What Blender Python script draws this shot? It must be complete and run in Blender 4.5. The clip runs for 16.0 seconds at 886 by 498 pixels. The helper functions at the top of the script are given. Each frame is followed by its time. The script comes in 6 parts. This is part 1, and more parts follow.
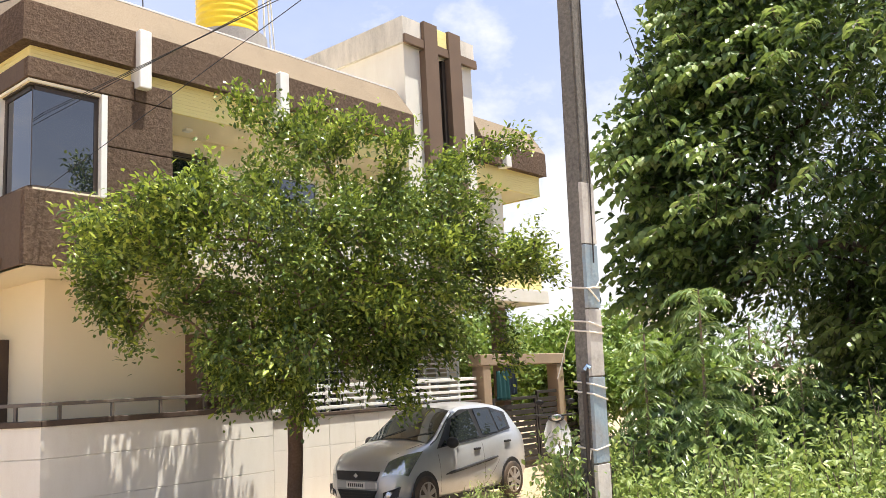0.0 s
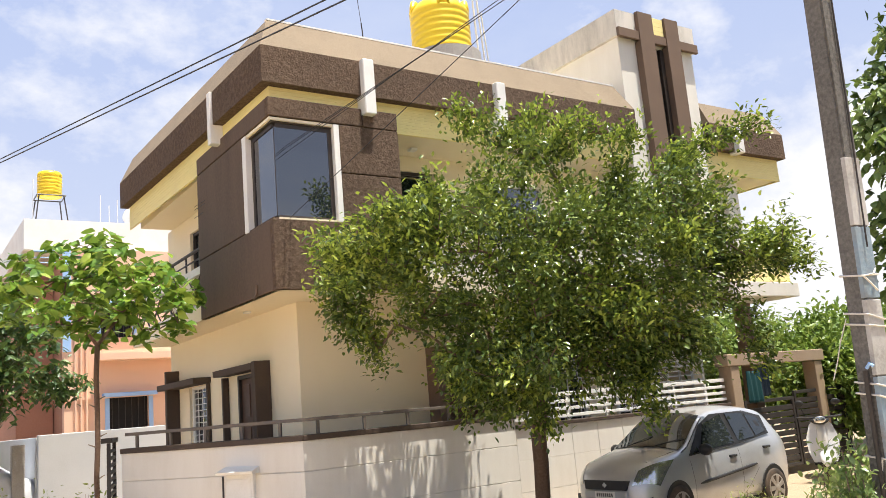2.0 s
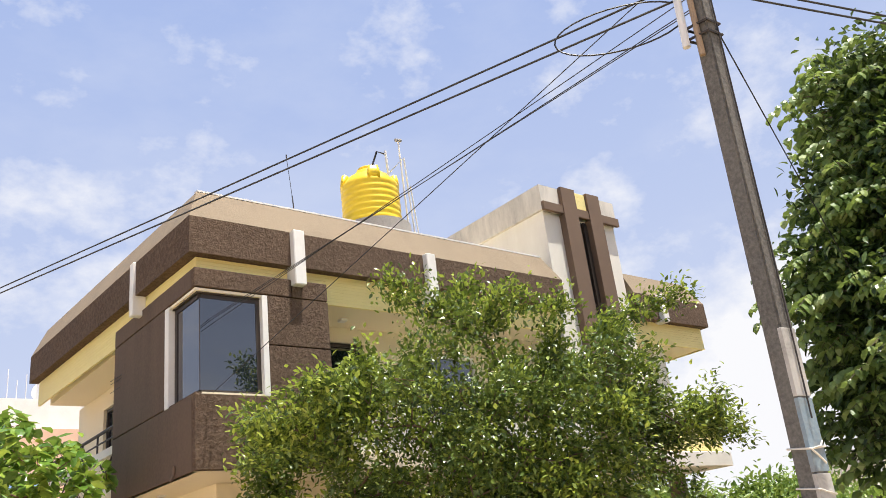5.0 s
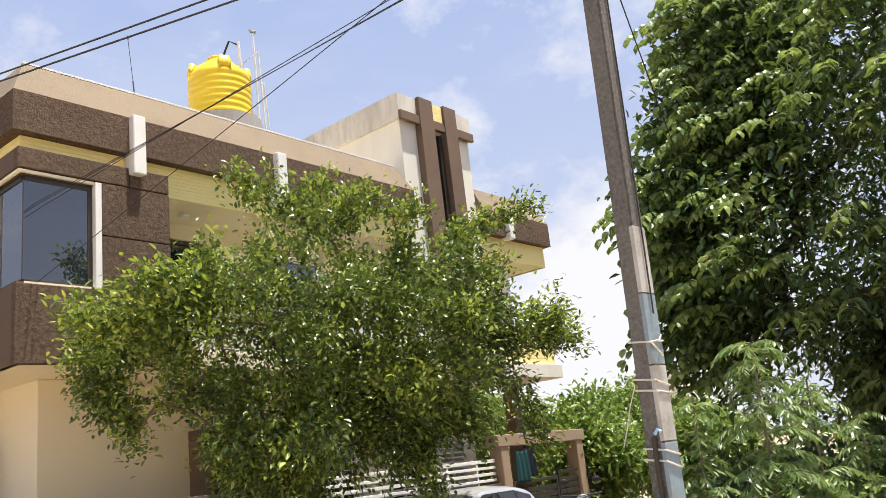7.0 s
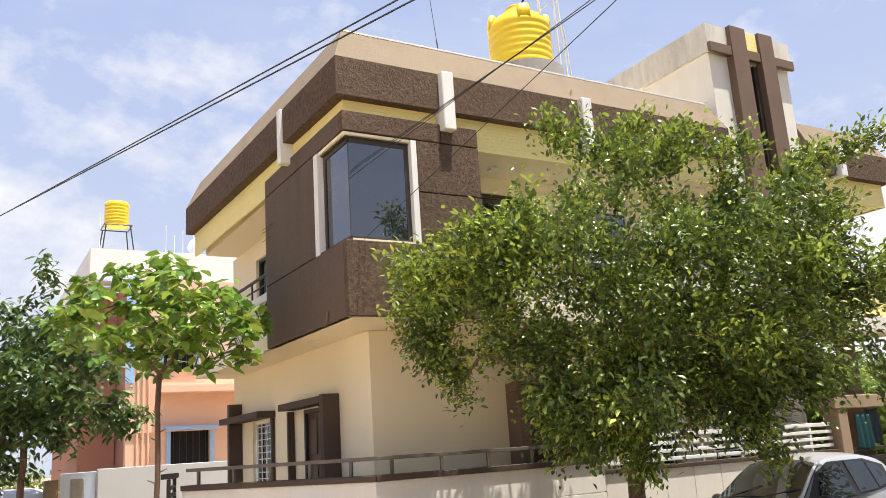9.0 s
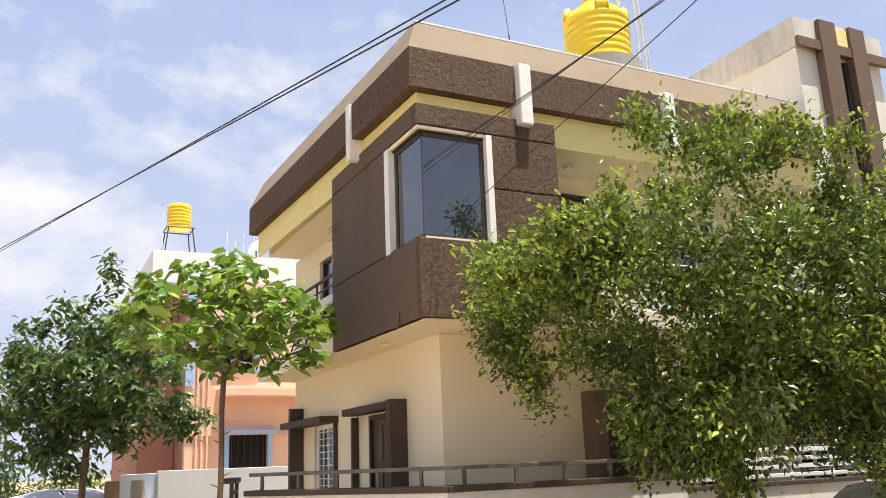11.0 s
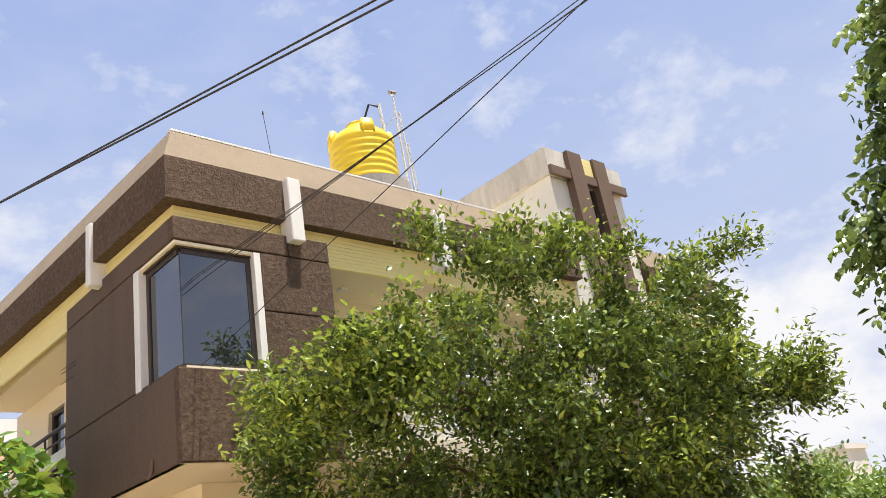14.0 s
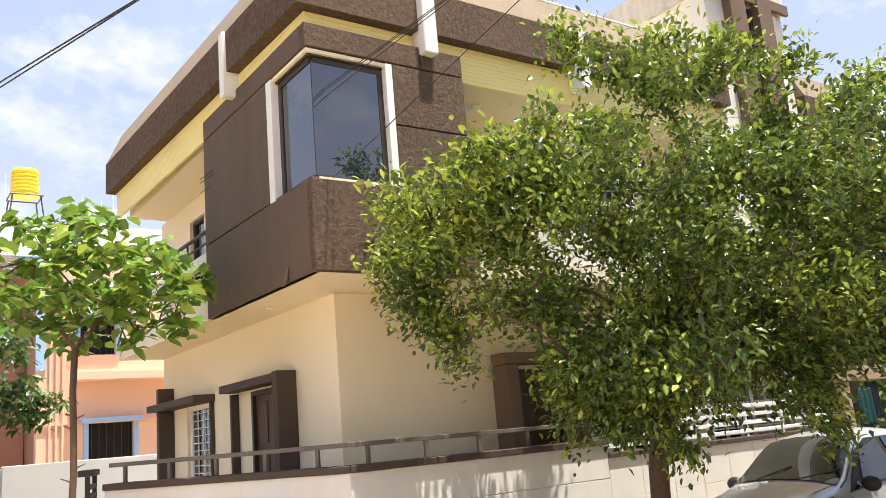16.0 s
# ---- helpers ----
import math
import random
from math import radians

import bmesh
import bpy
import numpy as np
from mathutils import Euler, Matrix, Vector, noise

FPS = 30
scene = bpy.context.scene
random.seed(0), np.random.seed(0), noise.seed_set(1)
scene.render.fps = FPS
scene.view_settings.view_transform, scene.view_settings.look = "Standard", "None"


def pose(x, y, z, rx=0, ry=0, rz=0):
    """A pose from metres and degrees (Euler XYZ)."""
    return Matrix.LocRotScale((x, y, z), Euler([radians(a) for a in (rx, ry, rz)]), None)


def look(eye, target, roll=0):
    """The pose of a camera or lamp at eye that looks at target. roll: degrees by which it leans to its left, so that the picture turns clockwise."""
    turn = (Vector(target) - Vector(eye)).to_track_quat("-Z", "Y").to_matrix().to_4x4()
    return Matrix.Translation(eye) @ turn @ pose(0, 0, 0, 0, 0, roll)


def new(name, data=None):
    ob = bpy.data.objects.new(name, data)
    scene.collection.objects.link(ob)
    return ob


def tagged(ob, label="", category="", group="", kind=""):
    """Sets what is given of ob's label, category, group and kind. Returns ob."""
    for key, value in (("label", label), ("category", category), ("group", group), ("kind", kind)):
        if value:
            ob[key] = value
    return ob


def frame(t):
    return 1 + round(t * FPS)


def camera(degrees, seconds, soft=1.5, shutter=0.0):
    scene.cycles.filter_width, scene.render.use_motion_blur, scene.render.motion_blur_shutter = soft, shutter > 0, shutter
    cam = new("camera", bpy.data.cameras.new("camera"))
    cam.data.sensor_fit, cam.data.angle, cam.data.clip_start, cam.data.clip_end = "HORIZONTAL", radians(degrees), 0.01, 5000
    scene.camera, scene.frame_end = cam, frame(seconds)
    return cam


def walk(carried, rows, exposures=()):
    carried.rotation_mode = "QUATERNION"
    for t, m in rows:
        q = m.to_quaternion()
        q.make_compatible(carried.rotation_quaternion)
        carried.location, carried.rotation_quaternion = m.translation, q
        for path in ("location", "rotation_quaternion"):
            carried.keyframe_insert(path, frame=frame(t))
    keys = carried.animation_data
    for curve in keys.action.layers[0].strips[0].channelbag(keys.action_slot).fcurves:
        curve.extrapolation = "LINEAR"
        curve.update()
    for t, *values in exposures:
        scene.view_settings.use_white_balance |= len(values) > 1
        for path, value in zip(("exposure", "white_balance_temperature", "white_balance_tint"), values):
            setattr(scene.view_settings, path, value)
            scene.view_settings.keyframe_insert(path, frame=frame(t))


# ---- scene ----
cam = camera(55.5, 16.0, soft=0.5)
PATH = [
    (0, (-4.105, -9.939, 1.755), (-2.601, -8.659, 2.069), -3.1),
    (0.5, (-4.124, -9.919, 1.783), (-2.609, -8.65, 2.089), -3.7),
    (1, (-4.106, -9.843, 1.752), (-2.676, -8.481, 2.07), -4.5),
    (1.5, (-4.096, -9.755, 1.771), (-2.817, -8.255, 2.108), -5.1),
    (2, (-4.036, -9.749, 1.786), (-2.928, -8.125, 2.15), -4.9),
    (2.5, (-4.099, -9.657, 1.801), (-3.124, -7.958, 2.207), -3.4),
    (3, (-4.095, -9.578, 1.788), (-3.232, -7.842, 2.279), -1.7),
    (3.5, (-4.043, -9.589, 1.774), (-3.223, -7.874, 2.393), -1.5),
    (4, (-4.045, -9.52, 1.801), (-3.121, -7.907, 2.54), -3.6),
    (4.5, (-4.05, -9.536, 1.866), (-2.979, -8.035, 2.641), -5.9),
    (5, (-3.992, -9.593, 1.854), (-2.779, -8.18, 2.584), -7.0),
    (5.2, (-3.981, -9.532, 1.835), (-2.711, -8.158, 2.541), -7.4),
    (7.3, (-3.865, -9.308, 1.722), (-2.366, -8.076, 2.209), -6.4),
    (7.5, (-3.852, -9.244, 1.723), (-2.382, -7.977, 2.209), -5.9),
    (8, (-3.892, -9.077, 1.741), (-2.541, -7.683, 2.222), -5.0),
    (8.5, (-3.884, -8.975, 1.755), (-2.716, -7.419, 2.217), -4.5),
    (9, (-3.835, -8.827, 1.806), (-2.847, -7.151, 2.269), -3.8),
    (9.2, (-3.835, -8.765, 1.808), (-2.904, -7.057, 2.273), -3.7),
    (11.3, (-3.838, -8.16, 1.812), (-2.961, -6.432, 2.308), -2.3),
    (11.5, (-3.827, -8.088, 1.81), (-2.876, -6.408, 2.334), -2.6),
    (12, (-3.782, -7.878, 1.787), (-2.613, -6.377, 2.406), -4.3),
    (12.5, (-3.675, -7.747, 1.769), (-2.296, -6.483, 2.478), -6.9),
    (13, (-3.488, -7.72, 1.815), (-1.951, -6.684, 2.566), -10.1),
    (13.5, (-3.565, -7.6, 1.847), (-2.071, -6.521, 2.624), -11.6),
    (14, (-3.592, -7.351, 1.804), (-2.27, -6.06, 2.568), -10.1),
    (14.5, (-3.549, -7.305, 1.801), (-2.444, -5.781, 2.477), -7.4),
    (15, (-3.532, -7.158, 1.817), (-2.568, -5.499, 2.382), -5.1),
    (15.5, (-3.547, -6.967, 1.787), (-2.573, -5.283, 2.254), -4.8),
    (16, (-3.453, -6.964, 1.781), (-2.316, -5.376, 2.209), -5.0),
]
walk(cam, [(t, look(eye, target, roll)) for t, eye, target, roll in PATH],
     [(0, 0.95), (1.0, 0.97), (2.0, 0.80), (3.0, 0.62), (3.6, 0.64), (4.2, 0.64), (5.0, 0.70), (7.5, 0.72), (9.0, 0.74), (11.5, 0.72), (12.5, 0.72), (13.4, 0.74), (14.0, 0.68), (15.0, 0.72), (16.0, 1.02)])

# ---- light ----
SUN = Vector((0.10, -0.21, 1.0)).normalized()
world = bpy.data.worlds.new("world")
scene.world = world
world.use_nodes = True
wn = world.node_tree.nodes
sky = wn.new("ShaderNodeTexSky")
sky.sky_type = "NISHITA"
sky.sun_disc = False
sky.sun_elevation = math.asin(SUN.z)
sky.sun_rotation = math.atan2(SUN.x, SUN.y)
sky.air_density, sky.dust_density, sky.ozone_density = 1.0, 1.5, 1.0
wn["Background"].inputs["Strength"].default_value = 0.11
world.node_tree.links.new(sky.outputs[0], wn["Background"].inputs["Color"])
sun = new("sun", bpy.data.lights.new("sun", "SUN"))
sun.data.energy, sun.data.angle, sun.data.color = 5.0, radians(0.55), (1.0, 0.955, 0.87)
sun.matrix_world = look(SUN * 50, (0, 0, 0))


# ---- materials ----
def nodes_of(name):
    m = bpy.data.materials.new(name)
    m.use_nodes = True
    t = m.node_tree
    return m, t, t.nodes["Principled BSDF"], t.nodes["Material Output"]


def noise_tex(t, coord, scale, detail=4.0, rough=0.55, stretch=(1, 1, 1)):
    mp = t.nodes.new("ShaderNodeMapping")
    mp.inputs["Scale"].default_value = stretch
    t.links.new(coord, mp.inputs["Vector"])
    n = t.nodes.new("ShaderNodeTexNoise")
    n.inputs["Scale"].default_value = scale
    n.inputs["Detail"].default_value = detail
    n.inputs["Roughness"].default_value = rough
    t.links.new(mp.outputs[0], n.inputs["Vector"])
    return n.outputs["Fac"]


def ramp(t, fac, lo, hi, a=(0, 0, 0), b=(1, 1, 1)):
    r = t.nodes.new("ShaderNodeValToRGB")
    r.color_ramp.elements[0].position, r.color_ramp.elements[1].position = lo, hi
    r.color_ramp.elements[0].color, r.color_ramp.elements[1].color = (*a, 1), (*b, 1)
    t.links.new(fac, r.inputs[0])
    return r.outputs[0]


def mixc(t, fac, a, b, mode="MIX"):
    m = t.nodes.new("ShaderNodeMix")
    m.data_type, m.blend_type = "RGBA", mode
    for sock, v in ((m.inputs[0], fac), (m.inputs[6], a), (m.inputs[7], b)):
        if isinstance(v, (int, float)):
            sock.default_value = v
        elif isinstance(v, tuple):
            sock.default_value = (*v, 1)
        else:
            t.links.new(v, sock)
    return m.outputs[2]


def bumped(t, bsdf, height, strength, distance):
    b = t.nodes.new("ShaderNodeBump")
    b.inputs["Strength"].default_value, b.inputs["Distance"].default_value = strength, distance
    t.links.new(height, b.inputs["Height"])
    t.links.new(b.outputs[0], bsdf.inputs["Normal"])


def surface(name, base, stain, grain, rough=0.8, big=0.7, fine=40, bump=0.3, dist=0.005, metal=0.0,
            stretch=(1, 1, 1), spec=0.4, amount=0.6, random_amount=0.0, coat=0.0):
    """A painted or mineral surface: base colour, soft stains at a large scale, grain and relief at a fine one."""
    m, t, bsdf, _ = nodes_of(name)
    co = t.nodes.new("ShaderNodeTexCoord").outputs["Object"]
    s = ramp(t, noise_tex(t, co, big, 6, 0.65, stretch), 0.42, 0.72)
    scaled = t.nodes.new("ShaderNodeMath")
    scaled.operation = "MULTIPLY"
    scaled.inputs[1].default_value = amount
    t.links.new(s, scaled.inputs[0])
    c = mixc(t, scaled.outputs[0], base, stain)
    g = noise_tex(t, co, fine, 5, 0.6)
    c = mixc(t, ramp(t, g, 0.35, 0.7), c, mixc(t, 0.5, c, grain))
    if random_amount:
        info = t.nodes.new("ShaderNodeObjectInfo")
        c = mixc(t, ramp(t, info.outputs["Random"], 0, 1, (0, 0, 0), (random_amount,) * 3), c, stain)
    t.links.new(c, bsdf.inputs["Base Color"])
    bsdf.inputs["Roughness"].default_value, bsdf.inputs["Metallic"].default_value = rough, metal
    bsdf.inputs["Specular IOR Level"].default_value = spec
    bsdf.inputs["Coat Weight"].default_value = coat
    bsdf.inputs["Coat Roughness"].default_value = 0.05
    if bump:
        bumped(t, bsdf, g, bump, dist)
    return m


def leaf_material(name, dark, light, lightest, rough=0.38, glow=0.35):
    """Leaves: each its own green, glossy on top, letting some light through."""
    m, t, bsdf, out = nodes_of(name)
    geo = t.nodes.new("ShaderNodeNewGeometry")
    r = t.nodes.new("ShaderNodeValToRGB")
    e = r.color_ramp.elements
    e[0].position, e[0].color = 0.0, (*dark, 1)
    e[1].position, e[1].color = 1.0, (*lightest, 1)
    mid = e.new(0.72)
    mid.color = (*light, 1)
    t.links.new(geo.outputs["Random Per Island"], r.inputs[0])
    co = t.nodes.new("ShaderNodeTexCoord").outputs["Object"]
    c = mixc(t, ramp(t, noise_tex(t, co, 1.3, 3), 0.35, 0.7), r.outputs[0], mixc(t, 0.45, r.outputs[0], light))
    t.links.new(c, bsdf.inputs["Base Color"])
    bsdf.inputs["Roughness"].default_value = rough
    bsdf.inputs["Specular IOR Level"].default_value = 0.5
    tr = t.nodes.new("ShaderNodeBsdfTranslucent")
    t.links.new(mixc(t, 0.5, c, (0.32, 0.40, 0.07)), tr.inputs["Color"])
    mix = t.nodes.new("ShaderNodeMixShader")
    mix.inputs[0].default_value = glow
    t.links.new(bsdf.outputs[0], mix.inputs[1])
    t.links.new(tr.outputs[0], mix.inputs[2])
    t.links.new(mix.outputs[0], out.inputs["Surface"])
    return m


def stucco(name, base, stain, light):
    """Rough trowelled render with a coarse relief."""
    m, t, bsdf, _ = nodes_of(name)
    co = t.nodes.new("ShaderNodeTexCoord").outputs["Object"]
    coarse = noise_tex(t, co, 17, 8, 0.72)
    c = mixc(t, ramp(t, noise_tex(t, co, 1.1, 7, 0.7), 0.4, 0.75), base, stain)
    c = mixc(t, ramp(t, coarse, 0.42, 0.66), mixc(t, 0.35, c, stain), mixc(t, 0.5, c, light))
    t.links.new(c, bsdf.inputs["Base Color"])
    bsdf.inputs["Roughness"].default_value = 0.9
    bsdf.inputs["Specular IOR Level"].default_value = 0.25
    bumped(t, bsdf, coarse, 1.0, 0.05)
    return m


BROWN = stucco("brown_stucco", (0.138, 0.088, 0.056), (0.085, 0.054, 0.036), (0.25, 0.175, 0.12))
SMOOTHBROWN = surface("smooth_brown_plaster", (0.118, 0.077, 0.051), (0.082, 0.054, 0.038), (0.15, 0.102, 0.07), 0.85, 1.1, 26, 0.25, 0.006, stretch=(2.6, 2.6, 0.35), amount=0.8)
TAN = surface("tan_plaster", (0.255, 0.192, 0.124), (0.17, 0.128, 0.084), (0.35, 0.275, 0.19), 0.85, 1.4, 45, 0.5, amount=0.75)
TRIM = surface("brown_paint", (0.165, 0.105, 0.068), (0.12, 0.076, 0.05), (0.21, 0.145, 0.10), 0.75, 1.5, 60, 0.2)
CREAM = surface("cream_plaster", (0.87, 0.765, 0.56), (0.82, 0.685, 0.46), (0.85, 0.77, 0.61), 0.85, 0.5, 90, 0.12, amount=0.5)
WHITEWALL = surface("offwhite_plaster", (0.80, 0.755, 0.66), (0.60, 0.54, 0.44), (0.84, 0.80, 0.72), 0.85, 0.7, 90, 0.15, stretch=(2.2, 2.2, 0.5))
YELLOW = surface("yellow_siding", (0.90, 0.76, 0.30), (0.84, 0.68, 0.27), (0.92, 0.80, 0.40), 0.6, 1.4, 80, 0.1)
WHITE = surface("white_paint", (0.82, 0.80, 0.75), (0.62, 0.57, 0.50), (0.86, 0.84, 0.80), 0.6, 2.0, 50, 0.12, amount=0.5)
COMPOUND = surface("compound_plaster", (0.78, 0.735, 0.655), (0.62, 0.555, 0.46), (0.80, 0.76, 0.69), 0.85, 0.9, 70, 0.15, stretch=(2.5, 2.5, 0.5), amount=0.55)
DARKMETAL = surface("dark_metal", (0.035, 0.030, 0.027), (0.07, 0.05, 0.04), (0.05, 0.045, 0.04), 0.5, 3, 60, 0.1)
RAILMETAL = surface("rail_metal", (0.13, 0.105, 0.085), (0.20, 0.15, 0.11), (0.16, 0.14, 0.12), 0.5, 3, 60, 0.1)
DARKFRAME = surface("dark_frame", (0.045, 0.032, 0.025), (0.06, 0.045, 0.035), (0.06, 0.05, 0.04), 0.4, 3, 60, 0.05)
DOORWOOD = surface("door_wood", (0.085, 0.040, 0.022), (0.05, 0.025, 0.015), (0.12, 0.06, 0.035), 0.45, 2.0, 30, 0.15, stretch=(3, 3, 0.4))
TANK = surface("yellow_plastic", (0.86, 0.60, 0.02), (0.80, 0.52, 0.02), (0.88, 0.66, 0.06), 0.38, 1.5, 30, 0.04)
GATEBROWN = surface("gate_plaster", (0.36, 0.26, 0.17), (0.24, 0.17, 0.11), (0.42, 0.32, 0.23), 0.85, 1.2, 60, 0.3)
CONCRETE = surface("concrete", (0.36, 0.335, 0.30), (0.22, 0.20, 0.175), (0.46, 0.43, 0.39), 0.9, 1.2, 45, 0.4, 0.01)
POLE = surface("pole_concrete", (0.125, 0.118, 0.105), (0.055, 0.052, 0.046), (0.27, 0.255, 0.23), 0.9, 2.6, 45, 0.7, 0.010, stretch=(1, 1, 0.35), amount=0.85)
BLUEPAINT = surface("faded_blue_paint", (0.23, 0.315, 0.375), (0.26, 0.24, 0.215), (0.34, 0.40, 0.43), 0.9, 5.0, 45, 0.5, 0.006, amount=0.95)
WHITEPOLE = surface("faded_white_paint", (0.50, 0.485, 0.45), (0.27, 0.25, 0.22), (0.58, 0.56, 0.52), 0.9, 5.0, 45, 0.5, 0.006, amount=0.95)
PIPE = surface("white_pipe", (0.78, 0.78, 0.76), (0.62, 0.62, 0.6), (0.8, 0.8, 0.79), 0.45, 3, 40, 0.02)
WIRE = surface("black_cable", (0.02, 0.02, 0.022), (0.03, 0.03, 0.03), (0.03, 0.03, 0.03), 0.5, 5, 40, 0)
ROPE = surface("pale_rope", (0.66, 0.62, 0.54), (0.5, 0.45, 0.38), (0.7, 0.66, 0.6), 0.8, 5, 60, 0.2)
SOIL = surface("dirt_road", (0.40, 0.30, 0.195), (0.29, 0.21, 0.135), (0.47, 0.365, 0.25), 0.95, 0.35, 14, 0.5, 0.03)
BARK = surface("tree_bark", (0.13, 0.075, 0.045), (0.085, 0.052, 0.035), (0.20, 0.14, 0.10), 0.9, 4, 35, 0.7, 0.015, stretch=(1, 1, 0.3))
BARKPALE = surface("pale_bark", (0.20, 0.15, 0.11), (0.13, 0.10, 0.075), (0.27, 0.22, 0.17), 0.9, 4, 35, 0.6, 0.01, stretch=(1, 1, 0.3))
PEACH = surface("peach_plaster", (0.80, 0.52, 0.36), (0.72, 0.45, 0.31), (0.82, 0.56, 0.41), 0.85, 0.5, 50, 0.1)
BRICKRED = surface("brick_red_plaster", (0.42, 0.20, 0.13), (0.34, 0.16, 0.11), (0.46, 0.24, 0.17), 0.85, 0.8, 30, 0.2)
GREYWALL = surface("greywashed_plaster", (0.56, 0.57, 0.58), (0.45, 0.455, 0.46), (0.6, 0.61, 0.62), 0.85, 0.7, 40, 0.2)
SKYBLUE = surface("sky_blue_paint", (0.34, 0.52, 0.80), (0.30, 0.46, 0.72), (0.4, 0.58, 0.84), 0.7, 2, 40, 0.1)
TARP = surface("silver_cover", (0.56, 0.57, 0.59), (0.40, 0.41, 0.43), (0.62, 0.63, 0.65), 0.45, 2.5, 30, 0.35, 0.02)
TEAL = surface("teal_cloth", (0.008, 0.060, 0.064), (0.006, 0.045, 0.05), (0.015, 0.08, 0.08), 0.85, 3, 60, 0.2)
NAVY = surface("faded_navy_cloth", (0.035, 0.055, 0.08), (0.025, 0.04, 0.055), (0.05, 0.07, 0.09), 0.85, 3, 60, 0.2)
CARPAINT = surface("silver_car_paint", (0.54, 0.55, 0.57), (0.42, 0.385, 0.35), (0.60, 0.61, 0.63), 0.28, 1.6, 120, 0, metal=0.45, coat=0.6, amount=0.6)
BLACKPLASTIC = surface("black_plastic", (0.022, 0.022, 0.024), (0.05, 0.045, 0.04), (0.03, 0.03, 0.03), 0.5, 3, 60, 0.05)
RUBBER = surface("dusty_rubber", (0.045, 0.035, 0.028), (0.16, 0.105, 0.065), (0.06, 0.05, 0.04), 0.85, 4, 40, 0.2, amount=0.9)
RIM = surface("dusty_hubcap", (0.42, 0.38, 0.33), (0.34, 0.25, 0.17), (0.48, 0.44, 0.39), 0.45, 4, 50, 0.05, metal=0.4)
CHROME = surface("chrome", (0.75, 0.75, 0.75), (0.6, 0.6, 0.6), (0.75, 0.75, 0.75), 0.2, 3, 40, 0, metal=1.0)
SCOOTWHITE = surface("pearl_scooter_paint", (0.70, 0.70, 0.70), (0.58, 0.55, 0.5), (0.72, 0.72, 0.72), 0.28, 2, 40, 0, coat=0.5)
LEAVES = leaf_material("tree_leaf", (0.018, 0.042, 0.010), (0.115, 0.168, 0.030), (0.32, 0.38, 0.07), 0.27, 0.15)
# yellow-green copy of tree_leaf, with sunlit brightness put into its colour
LEAFLITTONE = leaf_material("lit_tone_leaf", (0.17, 0.23, 0.03), (0.37, 0.45, 0.06), (0.56, 0.60, 0.13), 0.26, 0.36)
# dark green that holds the crown's inner shade in its colour
LEAFSHADED = leaf_material("shade_dark_leaf", (0.014, 0.034, 0.009), (0.050, 0.095, 0.022), (0.14, 0.21, 0.05), 0.36, 0.22)
# bark darkened so the limbs look shaded inside the crown
BARKSHADED = surface("shade_dark_bark", (0.055, 0.040, 0.028), (0.035, 0.026, 0.02), (0.08, 0.06, 0.045), 0.9, 4, 35, 0.7, 0.015, stretch=(1, 1, 0.3))
# light grey-green leaf, its sunlit paleness put into the colour
LEAFLITPALE = leaf_material("lit_pale_drooping_leaf", (0.10, 0.17, 0.045), (0.26, 0.35, 0.11), (0.48, 0.55, 0.21), 0.34, 0.34)
LEAFSAPLING = leaf_material("sapling_leaf", (0.045, 0.125, 0.018), (0.18, 0.31, 0.04), (0.44, 0.52, 0.085), 0.24, 0.30)
LEAFDARK = leaf_material("dark_leaf", (0.016, 0.046, 0.012), (0.055, 0.115, 0.028), (0.17, 0.26, 0.065), 0.42, 0.22)
LEAFSHRUB = leaf_material("shrub_leaf", (0.15, 0.22, 0.06), (0.31, 0.39, 0.11), (0.52, 0.56, 0.23), 0.42, 0.4)
LEAFFEATHER = leaf_material("feathery_leaflet", (0.085, 0.15, 0.045), (0.2, 0.29, 0.09), (0.42, 0.48, 0.22), 0.32, 0.34)
LEAFGARDEN = leaf_material("garden_leaf", (0.08, 0.14, 0.025), (0.19, 0.29, 0.05), (0.38, 0.44, 0.11), 0.4, 0.34)
GRASS = leaf_material("grass_blade", (0.15, 0.21, 0.06), (0.27, 0.33, 0.1), (0.45, 0.46, 0.2), 0.55, 0.4)


def glass(name, tint, rough=0.02, ior=1.9, spec=0.8):
    m, t, bsdf, _ = nodes_of(name)
    bsdf.inputs["Base Color"].default_value = (*tint, 1)
    bsdf.inputs["Roughness"].default_value = rough
    bsdf.inputs["IOR"].default_value = ior
    bsdf.inputs["Specular IOR Level"].default_value = spec
    co = t.nodes.new("ShaderNodeTexCoord").outputs["Object"]
    bumped(t, bsdf, noise_tex(t, co, 1.1, 1), 0.04, 0.02)
    return m


TINTED = glass("tinted_glass", (0.012, 0.016, 0.022))
CARGLASS = glass("car_glass", (0.02, 0.024, 0.024), 0.01, 1.55, 0.7)
LAMPGLASS = surface("headlamp_glass", (0.66, 0.66, 0.63), (0.36, 0.36, 0.35), (0.55, 0.55, 0.54), 0.10, 14, 30, 0.1, metal=0.8, coat=1.0)
# near-black that puts the darkness of unlit rooms into the colour
ROOMSHADE = surface("room_shade_black", (0.012, 0.011, 0.010), (0.02, 0.018, 0.016), (0.02, 0.02, 0.02), 0.9, 1, 20, 0)
WEATHERED = surface("rain_stained_plaster", (0.66, 0.61, 0.53), (0.20, 0.18, 0.15), (0.72, 0.68, 0.60), 0.9, 1.6, 60, 0.25, stretch=(1.6, 1.6, 0.45), amount=0.8)
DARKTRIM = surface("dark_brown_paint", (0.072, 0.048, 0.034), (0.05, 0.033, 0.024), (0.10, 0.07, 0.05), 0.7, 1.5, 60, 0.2)


